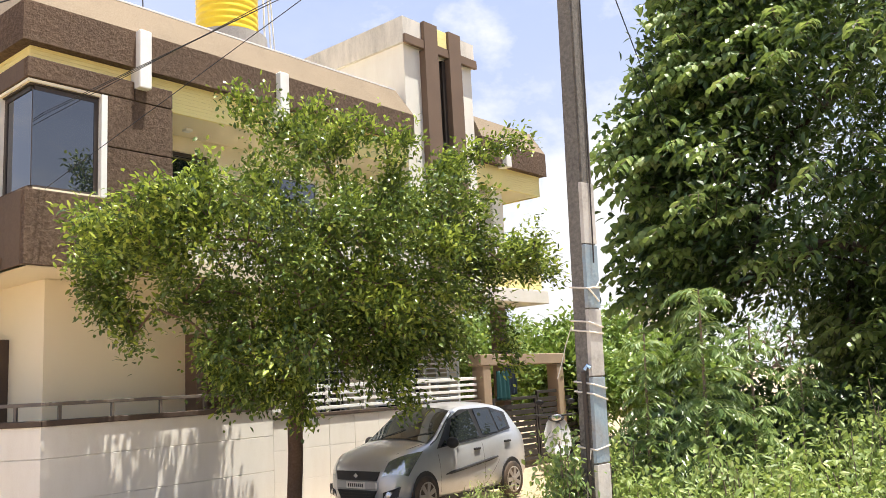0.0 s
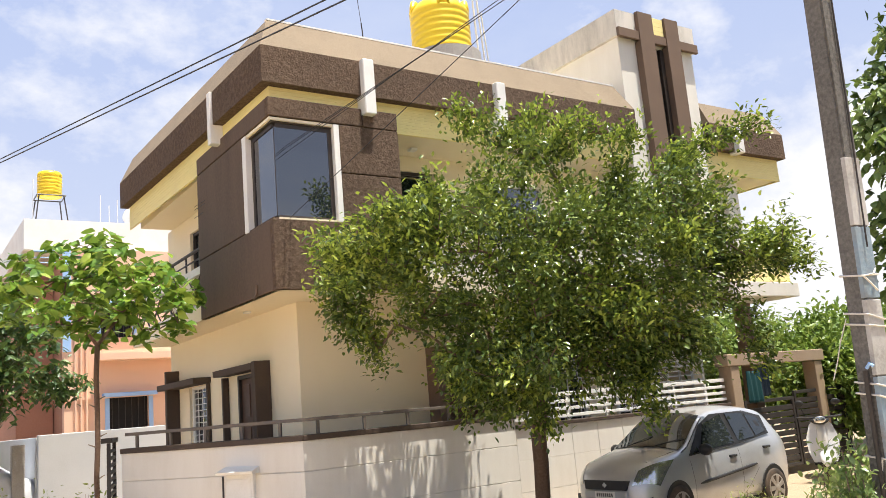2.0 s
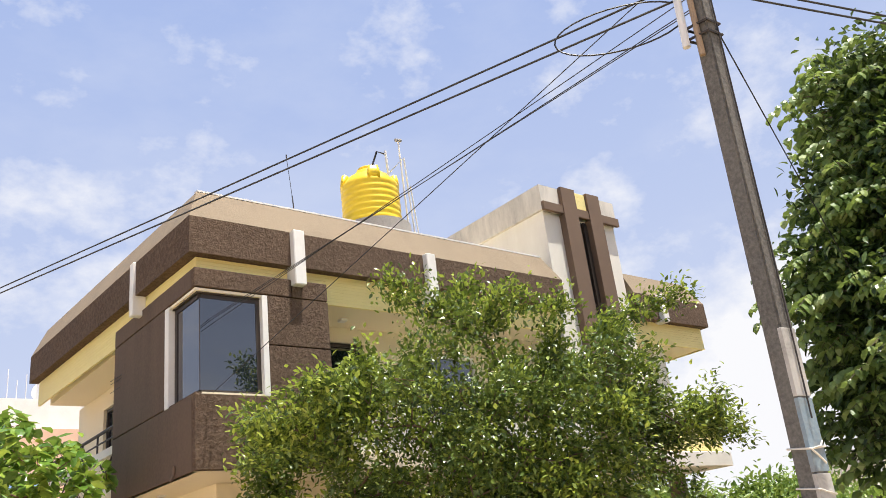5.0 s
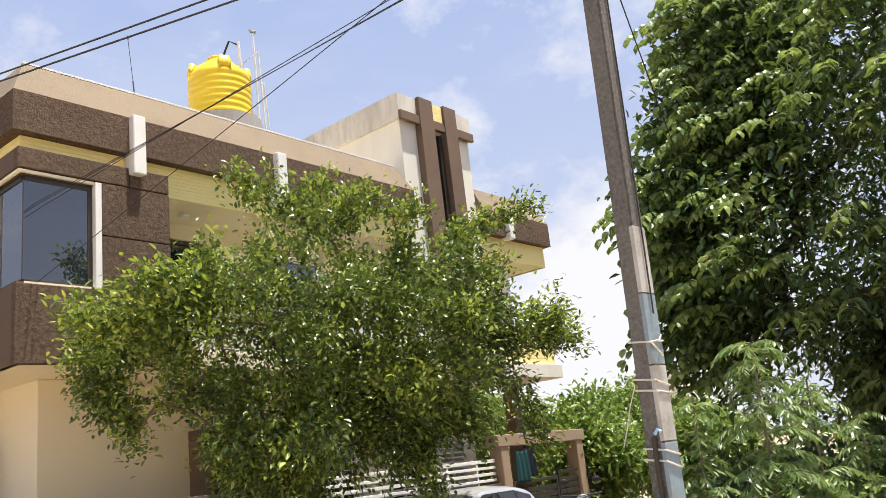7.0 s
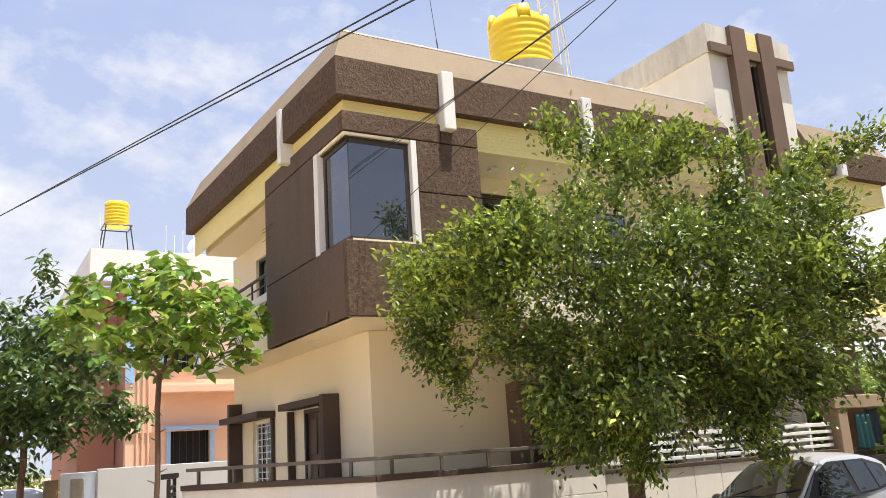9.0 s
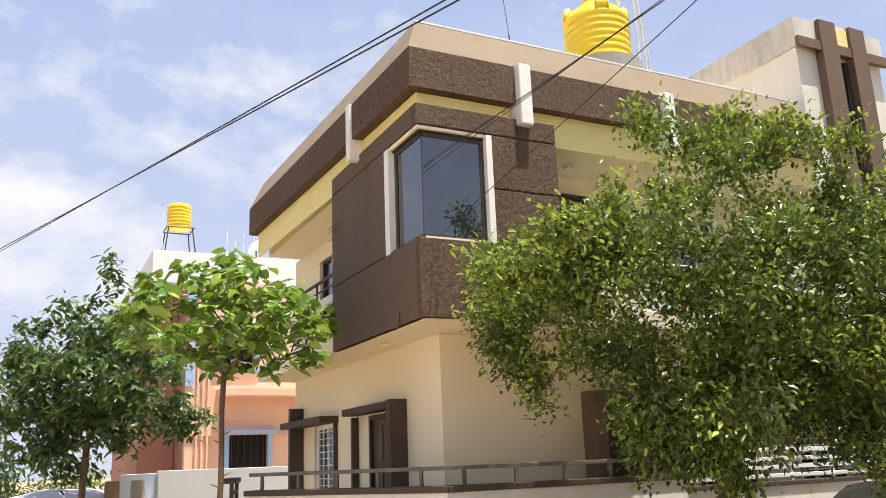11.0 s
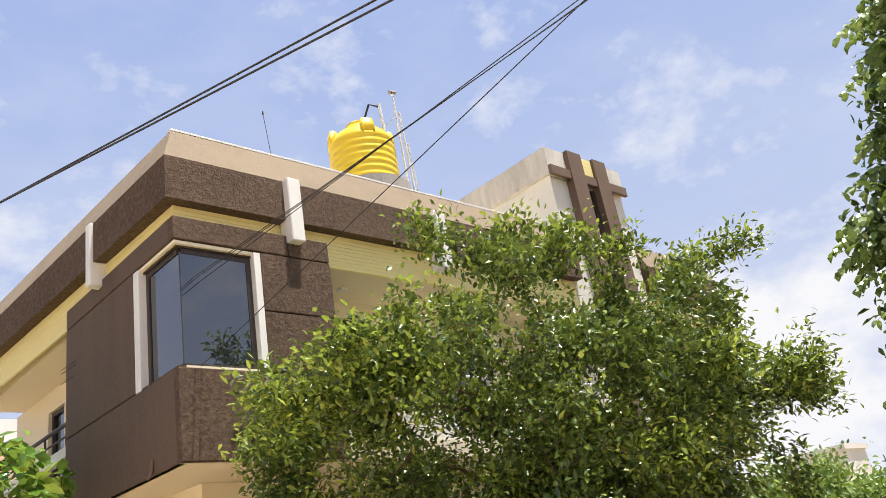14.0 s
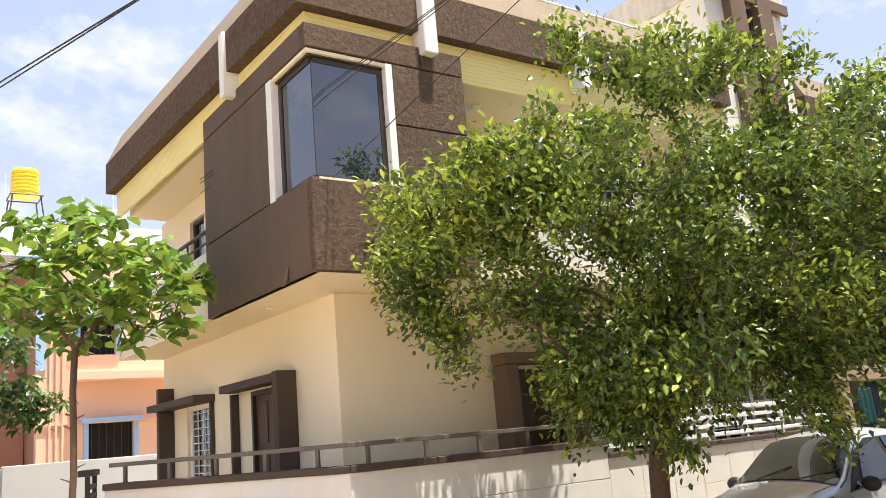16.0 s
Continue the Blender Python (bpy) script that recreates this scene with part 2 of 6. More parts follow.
# ---- mesh helpers ----
def part(name, bm, material, parent=None, label="", smooth=False):
    me = bpy.data.meshes.new(name)
    bm.normal_update()
    bm.to_mesh(me)
    bm.free()
    if smooth:
        me.shade_smooth()
    me.materials.append(material)
    ob = new(name, me)
    if parent is not None:
        ob.parent = parent
    return tagged(ob, label)


def raw(name, verts, faces, material, parent=None, label="", smooth=False):
    me = bpy.data.meshes.new(name)
    me.from_pydata(verts, [], faces)
    if smooth:
        me.shade_smooth()
    me.materials.append(material)
    ob = new(name, me)
    if parent is not None:
        ob.parent = parent
    return tagged(ob, label)


def thing(name, label, category, group="", kind="", at=None):
    ob = new(name)
    if at is not None:
        ob.matrix_world = at
    return tagged(ob, label, category, group, kind)


def box(bm, x0, x1, y0, y1, z0, z1, bevel=0.0):
    vs = [bm.verts.new(p) for p in ((x0, y0, z0), (x1, y0, z0), (x1, y1, z0), (x0, y1, z0),
                                    (x0, y0, z1), (x1, y0, z1), (x1, y1, z1), (x0, y1, z1))]
    fs = [bm.faces.new([vs[i] for i in f]) for f in ((3, 2, 1, 0), (4, 5, 6, 7), (0, 1, 5, 4), (1, 2, 6, 5), (2, 3, 7, 6), (3, 0, 4, 7))]
    if bevel:
        bmesh.ops.bevel(bm, geom=list({e for f in fs for e in f.edges}), offset=bevel, segments=1, affect="EDGES")
    return vs


def boxes(*dims, bevel=0.0):
    bm = bmesh.new()
    for d in dims:
        box(bm, *d, bevel=bevel)
    return bm


def extrude(bm, poly, vec):
    """A closed prism: the polygon (3D points) swept along vec."""
    a = [bm.verts.new(p) for p in poly]
    b = [bm.verts.new(Vector(p) + Vector(vec)) for p in poly]
    n = len(a)
    bm.faces.new(a[::-1])
    bm.faces.new(b)
    for i in range(n):
        bm.faces.new((a[i], a[(i + 1) % n], b[(i + 1) % n], b[i]))
    bmesh.ops.recalc_face_normals(bm, faces=bm.faces)


def prism(poly, vec):
    bm = bmesh.new()
    extrude(bm, poly, vec)
    return bm


def tube(bm, pts, radii, sides=8, caps=True):
    """A tapered tube through the points."""
    rings = []
    pts = [Vector(p) for p in pts]
    if isinstance(radii, (int, float)):
        radii = [radii] * len(pts)
    for i, p in enumerate(pts):
        d = (pts[min(i + 1, len(pts) - 1)] - pts[max(i - 1, 0)]).normalized()
        a = d.orthogonal().normalized() if i == 0 else (a - d * a.dot(d)).normalized()
        b = d.cross(a)
        rings.append([bm.verts.new(p + (a * math.cos(2 * math.pi * k / sides) + b * math.sin(2 * math.pi * k / sides)) * radii[i]) for k in range(sides)])
    for r0, r1 in zip(rings, rings[1:]):
        for k in range(sides):
            bm.faces.new((r0[k], r0[(k + 1) % sides], r1[(k + 1) % sides], r1[k]))
    if caps:
        bm.faces.new(rings[0][::-1])
        bm.faces.new(rings[-1])


def tubes(*runs, sides=8):
    bm = bmesh.new()
    for pts, r in runs:
        tube(bm, pts, r, sides)
    return bm


def lathe(bm, profile, centre=(0, 0, 0), steps=40):
    """A turned form about the z axis: profile of (radius, z)."""
    cx, cy, cz = centre
    rings = [[bm.verts.new((cx + r * math.cos(2 * math.pi * k / steps), cy + r * math.sin(2 * math.pi * k / steps), cz + z)) for k in range(steps)] for r, z in profile]
    for r0, r1 in zip(rings, rings[1:]):
        for k in range(steps):
            bm.faces.new((r0[k], r0[(k + 1) % steps], r1[(k + 1) % steps], r1[k]))
    bm.faces.new(rings[0][::-1])
    bm.faces.new(rings[-1])


# ---- sky backdrop, ground ----
def sky_backdrop():
    R, n, m = 1500.0, 96, 14
    verts, faces = [], []
    for j in range(m + 1):
        el = radians(-2 + 54 * j / m)
        for i in range(n):
            az = 2 * math.pi * i / n
            verts.append((R * math.cos(el) * math.cos(az), R * math.cos(el) * math.sin(az), R * math.sin(el)))
    for j in range(m):
        for i in range(n):
            faces.append((j * n + i, (j + 1) * n + i, (j + 1) * n + (i + 1) % n, j * n + (i + 1) % n))
    mat, t, bsdf, out = nodes_of("hazy_sky")
    t.nodes.remove(bsdf)
    co = t.nodes.new("ShaderNodeTexCoord").outputs["Object"]
    unit = t.nodes.new("ShaderNodeVectorMath")
    unit.operation = "NORMALIZE"
    t.links.new(co, unit.inputs[0])
    d = unit.outputs[0]
    sep = t.nodes.new("ShaderNodeSeparateXYZ")
    t.links.new(d, sep.inputs[0])
    base = ramp(t, sep.outputs["Z"], 0.02, 0.62, (0.70, 0.76, 0.92), (0.41, 0.52, 0.84))
    wisps = noise_tex(t, d, 3.2, 10, 0.58, (1, 1, 2.3))
    puffs = noise_tex(t, d, 9.0, 10, 0.6, (1, 1, 1.6))
    total = None
    # the cloud banks: direction, size, weight
    for direction, size, weight in (((-0.03, 0.955, 0.26), 0.13, 0.30), ((0.10, 0.965, 0.215), 0.10, 0.26), ((0.27, 0.87, 0.41), 0.16, 0.20),
                                    ((0.32, 0.82, 0.47), 0.09, 0.12), ((0.05, 0.92, 0.40), 0.24, 0.10), ((0.84, 0.50, 0.17), 0.20, 0.34),
                                    ((0.90, 0.40, 0.16), 0.22, 0.30), ((0.745, 0.54, 0.39), 0.06, 0.20), ((0.88, 0.45, 0.02), 0.45, 0.16)):
        dist = t.nodes.new("ShaderNodeVectorMath")
        dist.operation = "DISTANCE"
        t.links.new(d, dist.inputs[0])
        dist.inputs[1].default_value = Vector(direction).normalized()
        mr = t.nodes.new("ShaderNodeMapRange")
        mr.interpolation_type = "SMOOTHSTEP"
        mr.inputs["From Min"].default_value, mr.inputs["From Max"].default_value = 0.0, size
        mr.inputs["To Min"].default_value, mr.inputs["To Max"].default_value = weight, 0.0
        t.links.new(dist.outputs["Value"], mr.inputs["Value"])
        if total is None:
            total = mr.outputs[0]
        else:
            add = t.nodes.new("ShaderNodeMath")
            t.links.new(total, add.inputs[0])
            t.links.new(mr.outputs[0], add.inputs[1])
            total = add.outputs[0]
    both = t.nodes.new("ShaderNodeMath")
    t.links.new(ramp(t, puffs, 0.0, 1.0), both.inputs[0])
    t.links.new(total, both.inputs[1])
    cloud = ramp(t, both.outputs[0], 0.55, 0.84)
    veil = ramp(t, wisps, 0.45, 0.85, (0, 0, 0), (0.45, 0.45, 0.45))
    colour = mixc(t, veil, base, (0.80, 0.84, 0.95))
    colour = mixc(t, cloud, colour, (0.97, 0.97, 1.0))
    em = t.nodes.new("ShaderNodeEmission")
    em.inputs["Strength"].default_value = 0.61
    t.links.new(colour, em.inputs["Color"])
    t.links.new(em.outputs[0], out.inputs["Surface"])
    return tagged(raw("backdrop_sky", verts, faces, mat), "pale blue hazy sky with soft white clouds", "sky", kind="structure")


sky_backdrop()


def ground():
    n, verts, faces = 90, [], []
    def height(x, y):
        h = 0.05 * noise.noise(Vector((x * 0.5, y * 0.5, 0))) + 0.02 * noise.noise(Vector((x * 2, y * 2, 3)))
        return h * min(1, max(0.15, (abs(y + 1.2) - 1.2) * 0.5)) - 0.02
    axis = [math.copysign(abs(u) ** 3.2 * 2400 + abs(u) * 26, u) for u in np.linspace(-1, 1, n)]
    for y in axis:
        for x in axis:
            verts.append((x + 2, y - 2, height(x + 2, y - 2)))
    for j in range(n - 1):
        for i in range(n - 1):
            faces.append((j * n + i, j * n + i + 1, (j + 1) * n + i + 1, (j + 1) * n + i))
    return tagged(raw("ground", verts, faces, SOIL, smooth=True), "dry brown dirt road and earth", "ground", kind="structure")


ground()


# ---- the house ----
ZB, ZT, ZC, ZF, ZS = 6.125, 6.63, 7.105, 5.69, 3.38     # band foot and head, coping head, fascia foot, first-floor soffit
house = thing("house", "two-storey cream house with brown stucco bands and yellow siding", "house")


def wall_along(axis, at, thick, a0, a1, z0, z1, openings):
    """A wall with openings cut through it, as one mesh: axis 'x' runs along x at y=at, axis 'y' along y at x=at."""
    bm = bmesh.new()
    def put(u0, u1, w0, w1):
        if u1 - u0 > 1e-4 and w1 - w0 > 1e-4:
            if axis == "x":
                box(bm, u0, u1, at, at + thick, w0, w1)
            else:
                box(bm, at, at + thick, u0, u1, w0, w1)
    cuts = sorted({a0, a1, *(v for o in openings for v in o[:2])})
    for u0, u1 in zip(cuts, cuts[1:]):
        holes = sorted((o[2], o[3]) for o in openings if o[0] <= u0 + 1e-6 and o[1] >= u1 - 1e-6)
        z = z0
        for h0, h1 in holes:
            put(u0, u1, z, h0)
            z = h1
        put(u0, u1, z, z1)
    bmesh.ops.remove_doubles(bm, verts=bm.verts, dist=1e-5)
    return bm


# body walls behind the balconies
part("wall", wall_along("x", 1.08, 0.23, 0.8, 9.15, 0.0, 3.375,
     [(3.05, 4.0, 0.35, 2.48), (4.75, 6.1, 1.3, 2.55), (6.75, 8.8, 1.3, 2.65)]), CREAM, house)
part("wall", wall_along("x", 1.08, 0.23, 0.8, 11.0, 3.582, 5.685,
     [(2.45, 3.3, 3.6, 5.45), (4.2, 5.6, 4.3, 5.4), (9.3, 10.2, 3.6, 5.3)]), CREAM, house)
part("wall", wall_along("y", 0.8, 0.23, 1.31, 7.2, 0.0, 5.685,
     [(2.5, 3.45, 0.4, 2.52), (4.97, 6.07, 1.2, 2.50), (5.1, 5.75, 3.7, 5.36)]), CREAM, house)
part("wall", boxes((1.04, 8.9, 6.97, 7.2, 0, 3.37), (1.04, 10.98, 6.97, 7.2, 3.585, 5.68)), CREAM, house)
part("wall", boxes((10.77, 11.0, 1.32, 6.96, 3.582, 5.685)), CREAM, house)
part("wall", boxes((8.92, 9.15, 1.315, 6.96, 0, 3.375)), CREAM, house)
part("porch_column", boxes((10.42, 10.68, 0.95, 1.2, -0.1, 3.375), bevel=0.01), TRIM, house, "brown porch column")
# walls added behind the windows, the rooms' shade in their colour
part("room_lining", boxes((1.2, 8.8, 1.9, 2.0, 0.1, 3.3), (1.2, 10.6, 1.9, 2.0, 3.7, 5.6), (1.5, 1.6, 2.05, 6.8, 0.1, 5.6)), ROOMSHADE, house, "near-black wall standing for an unlit room")
part("first_floor_slab", boxes((0.09, 10.95, 0.06, 7.2, ZS, 3.58)), CREAM, house)
part("roof_slab", boxes((0.19, 11.05, 0.19, 6.9, ZF, 6.12)), CREAM, house)

# parapet band in brown stucco with a tan sloping coping
def band_run(poly):
    return prism([(x, y, ZB) for x, y in poly], (0, 0, ZT - ZB))


part("parapet_band", band_run([(0, 0), (6.95, 0), (6.95, 0.16), (0.16, 0.16), (0.005, 7.07), (-0.155, 7.07)]), BROWN, house, "rough brown stucco band")
part("parapet_band", band_run([(8.96, 0), (11.23, 0), (11.23, 5.0), (11.07, 5.0), (11.07, 0.16), (8.96, 0.16)]), BROWN, house, "rough brown stucco band")


def coping(lower, upper, back):
    """Sloped coping: outer foot line, inner head line, and the inside line the top returns to."""
    bm = bmesh.new()
    rows = [[bm.verts.new((x, y, z)) for x, y in line] for line, z in ((lower, ZT + 0.002), (upper, ZC), (back, ZC), (back, ZT + 0.002))]
    for r0, r1 in zip(rows, rows[1:] + rows[:1]):
        for i in range(len(r0) - 1):
            bm.faces.new((r0[i], r0[i + 1], r1[i + 1], r1[i]))
    for k in (0, -1):
        bm.faces.new([r[k] for r in rows])
    bmesh.ops.recalc_face_normals(bm, faces=bm.faces)
    return bm


part("coping", coping([(-0.155, 7.07), (0, 0), (6.95, 0)], [(0.05, 6.85), (0.2, 0.22), (6.72, 0.22)], [(0.23, 6.85), (0.38, 0.4), (6.72, 0.4)]), TAN, house, "sloped tan plaster coping")
part("coping", coping([(8.96, 0), (11.23, 0), (11.23, 5)], [(8.96, 0.22), (11.0, 0.22), (11.0, 5)], [(8.96, 0.4), (10.82, 0.4), (10.82, 5)]), TAN, house, "sloped tan plaster coping")
part("coping_edge", boxes((0.2, 6.72, 0.215, 0.3, ZC + 0.003, ZC + 0.028)), WHITE, house, "thin white coping edge")

# yellow ridged fascia under the band: one board after another
for k in range(9):
    z0 = ZF - 0.012 + k * 0.0495
    for pts in ([(0.15, 0.15, 0), (11.12, 0.15, 0)], [(0.0, 6.95, 0), (0.15, 0.1815, 0)], [(11.12, 0.1815, 0), (11.12, 5.0, 0)]):
        a, b = Vector(pts[0]), Vector(pts[1])
        d = (b - a).normalized()
        out_ = Vector((d.y, -d.x, 0))
        bm = bmesh.new()
        prof = [(0.006, 0.0), (0.006, 0.044), (0.003, 0.0482), (-0.03, 0.0485), (-0.03, 0.0)]
        ext = 0.006 if a.y == b.y else 0.0   # the front run covers the corners
        extrude(bm, [a - d * ext + out_ * o + Vector((0, 0, z0 + z)) for o, z in prof], (b - a) + d * ext * 2)
        part("fascia_board", bm, YELLOW, house)

# white brackets over the band
for x, low in ((1.46, 5.83), (3.80, 5.83), (9.62, 6.08)):
    bm = boxes((x, x + 0.175, -0.11, 0.135, low, 6.64), bevel=0.012)
    part("bracket", bm, WHITE, house, "white painted bracket")
bm = boxes((-0.085, 0.135, 1.83, 1.96, 5.83, 6.64), bevel=0.012)
part("bracket", bm, WHITE, house, "white painted bracket")

# corner bay in brown stucco panels with a corner window
bay = part("corner_bay", boxes((0.16, 0.24, 0.14, 2.9, ZS + 0.02, 4.27), (0.25, 1.97, 0.10, 0.2, ZS + 0.02, 4.27),
                               (0.16, 0.24, 1.0, 2.9, 4.28, 5.9), (1.09, 1.97, 0.10, 0.2, 4.28, 5.9),
                               (0.16, 0.24, 0.14, 0.99, 5.7, 5.9), (0.25, 1.08, 0.10, 0.2, 5.7, 5.9),
                               (0.2, 0.79, 2.75, 2.88, ZS + 0.22, 5.68), (1.84, 1.96, 0.21, 1.07, ZS + 0.22, 5.68)), BROWN, house, "brown stucco bay")
def panel(*d, mat=BROWN):
    part("stucco_panel", boxes(d, bevel=0.008), mat, bay)


panel(0.065, 0.158, 0.105, 2.97, ZS, 4.288, mat=SMOOTHBROWN)
panel(0.065, 0.158, 1.005, 2.97, 4.300, 5.655, mat=SMOOTHBROWN)
panel(0.065, 0.158, 0.105, 2.97, 5.668, 5.925, mat=SMOOTHBROWN)
panel(0.0655, 2.015, 0.008, 0.098, ZS, 4.288)
panel(1.085, 2.015, 0.008, 0.098, 4.300, 4.966)
panel(1.085, 2.015, 0.008, 0.098, 4.978, 5.655)
panel(0.0655, 1.45, 0.008, 0.098, 5.668, 5.925)
panel(1.462, 2.015, 0.008, 0.098, 5.668, 5.925)
# window in the bay
win = part("corner_window", boxes((0.07, 0.16, 0.865, 1.0, 4.292, 5.652), bevel=0.004), WHITE, house, "corner window in white jambs")
part("jamb", boxes((1.0, 1.082, 0.012, 0.10, 4.292, 5.652), bevel=0.004), WHITE, win)
part("window_head", boxes((0.085, 0.12, 0.066, 0.86, 5.618, 5.655), (0.085, 0.995, 0.03, 0.065, 5.618, 5.655)), CREAM, win)
part("frame_head", boxes((0.122, 0.24, 0.242, 0.86, 5.6, 5.655), (0.122, 0.995, 0.067, 0.24, 5.6, 5.655)), DARKFRAME, win)
part("window_sill", boxes((0.16, 0.995, 0.02, 0.25, 4.291, 4.313)), CREAM, win)
part("window_sill", boxes((0.08, 0.155, 0.02, 0.86, 4.2905, 4.312)), BROWN, win)
part("window_frame", boxes((0.155, 0.2, 0.80, 0.864, 4.318, 5.598), (0.155, 0.2, 0.13, 0.80, 5.545, 5.598), (0.155, 0.2, 0.13, 0.80, 4.318, 4.355),
                           (0.94, 0.998, 0.09, 0.14, 4.318, 5.598), (0.19, 0.94, 0.09, 0.14, 5.545, 5.598), (0.19, 0.94, 0.09, 0.14, 4.318, 4.355)), DARKFRAME, win)
part("pane", boxes((0.168, 0.178, 0.109, 0.80, 4.35, 5.55)), TINTED, win)
part("pane", boxes((0.172, 0.945, 0.098, 0.108, 4.35, 5.55)), TINTED, win)
part("pane_joint", boxes((0.163, 0.172, 0.092, 0.1, 4.35, 5.55)), DARKFRAME, win)
# the bay's inner walls, coloured black as an unlit room
part("room_lining", boxes((0.3, 1.8, 1.0, 1.06, 3.7, 5.6), (0.75, 0.79, 0.3, 0.98, 3.7, 5.6)), ROOMSHADE, house, "near-black wall standing for an unlit room")
part("spout", tubes(([(0.055, 0.62, 3.53), (0.045, 0.62, 3.42), (0.02, 0.62, 3.36), (0.0, 0.62, 3.345)], 0.017)), TRIM, house, "brown rain spout")

# stair tower with brown cross trim
part("tower_wall", wall_along("x", 0.13, 0.2, 6.9, 8.9, 3.59, 8.05, [(7.74, 7.98, 4.6, 7.98)]), WHITEWALL, house, "weathered off-white stair tower")
for d in ((6.9, 7.1, 0.33, 4.2, 3.6, 8.05), (8.7, 8.9, 0.33, 4.2, 3.6, 8.05), (6.9, 8.9, 4.2, 4.4, 3.6, 8.05)):
    part("tower_wall", boxes(d), WHITEWALL, house, "weathered off-white stair tower")
part("tower_roof", boxes((7.11, 8.69, 0.34, 4.19, 7.5, 7.6)), CONCRETE, house)
part("tower_parapet", boxes((6.84, 8.95, 0.07, 0.25, 8.055, 8.56), (6.84, 7.02, 0.25, 4.46, 8.055, 8.56), (8.77, 8.95, 0.25, 4.46, 8.055, 8.56), (7.02, 8.77, 4.3, 4.46, 8.055, 8.56)), WEATHERED, house, "rain-stained off-white parapet")
cross = part("tower_trim", boxes((6.82, 8.95, 0.0, 0.068, 8.02, 8.195), bevel=0.008), TRIM, house, "brown cross-shaped trim")
part("strip", boxes((7.34, 7.72, -0.02, 0.0, 5.2, 8.575), (7.34, 7.72, 0.001, 0.066, 8.2, 8.575), (7.34, 7.72, 0.001, 0.128, 5.2, 8.015)), TRIM, cross)
part("strip", boxes((8.06, 8.42, -0.02, 0.0, 5.2, 8.575), (8.06, 8.42, 0.001, 0.066, 8.2, 8.575), (8.06, 8.42, 0.001, 0.128, 5.2, 8.015)), TRIM, cross)
part("strip", boxes((7.34, 7.72, 0.03, 0.128, 3.6, 5.195)), TRIM, cross)
part("strip", boxes((8.06, 8.42, 0.03, 0.128, 3.6, 5.195)), TRIM, cross)
for k in range(4):
    part("fascia_board", boxes((7.725, 8.055, 0.03, 0.066, 8.215 + k * 0.083, 8.303 + k * 0.083), bevel=0.006), YELLOW, house)
slit = part("slit_window", boxes((7.75, 7.97, 0.165, 0.18, 4.62, 7.97)), DARKFRAME, house, "tall narrow dark slit window")
part("window_frame", boxes((7.722, 7.757, 0.105, 0.129, 4.61, 7.975), (7.963, 8.058, 0.105, 0.129, 4.61, 7.975), (7.963, 7.978, 0.131, 0.164, 4.61, 7.975), (7.76, 7.96, 0.14, 0.164, 6.3, 6.33)), DARKFRAME, slit)

# right wing balcony
part("balcony_column", boxes((9.62, 9.98, 0.34, 0.66, 3.58, ZF - 0.002), bevel=0.01), WHITEWALL, house)
part("balcony_ledge", boxes((8.92, 10.97, 0.0, 1.07, 3.30, 3.575), bevel=0.01), WHITEWALL, house)
for k in range(5):
    part("fascia_board", boxes((8.95, 10.87, 0.09, 0.13, 3.60 + k * 0.092, 3.686 + k * 0.092), bevel=0.006), YELLOW, house)
part("balcony_parapet", boxes((8.95, 10.86, 0.132, 0.22, 3.59, 4.06), (10.76, 10.865, 0.24, 1.07, 3.59, 4.06)), CREAM, house)
# balcony between bay and tower
part("balcony_parapet", boxes((2.02, 6.89, 0.09, 0.2, 3.59, 4.05)), WHITEWALL, house)
rail = part("balcony_rail", tubes(([(2.02, 0.15, 4.42), (6.89, 0.15, 4.42)], 0.025), ([(2.02, 0.15, 4.25), (6.89, 0.15, 4.25)], 0.015)), PIPE, house, "pale steel rail")
for k in range(5):
    part("post", tubes(([(2.3 + k * 1.05, 0.15, 4.05), (2.3 + k * 1.05, 0.15, 4.41)], 0.018)), PIPE, rail)
# balcony along the left side
part("balcony_edge", boxes((0.10, 0.26, 2.98, 7.18, 3.585, 3.66), (0.10, 0.22, 2.98, 7.18, 4.12, 4.24)), WHITEWALL, house, "white balcony edge")
rail = part("balcony_rail", tubes(([(0.16, 2.98, 4.55), (0.16, 7.15, 4.55)], 0.026), ([(0.16, 2.98, 4.4), (0.16, 7.15, 4.4)], 0.014)), DARKMETAL, house, "dark steel rail")
for k in range(6):
    part("post", tubes(([(0.16, 3.2 + k * 0.75, 4.24), (0.16, 3.2 + k * 0.75, 4.54)], 0.016)), DARKMETAL, rail)
    y0 = 3.25 + k * 0.75
    part("lattice", tubes(([(0.16, y0, 3.66), (0.16, y0 + 0.6, 4.12)], 0.014), ([(0.16, y0 + 0.6, 3.66), (0.16, y0, 4.12)], 0.014)), DARKMETAL, rail)


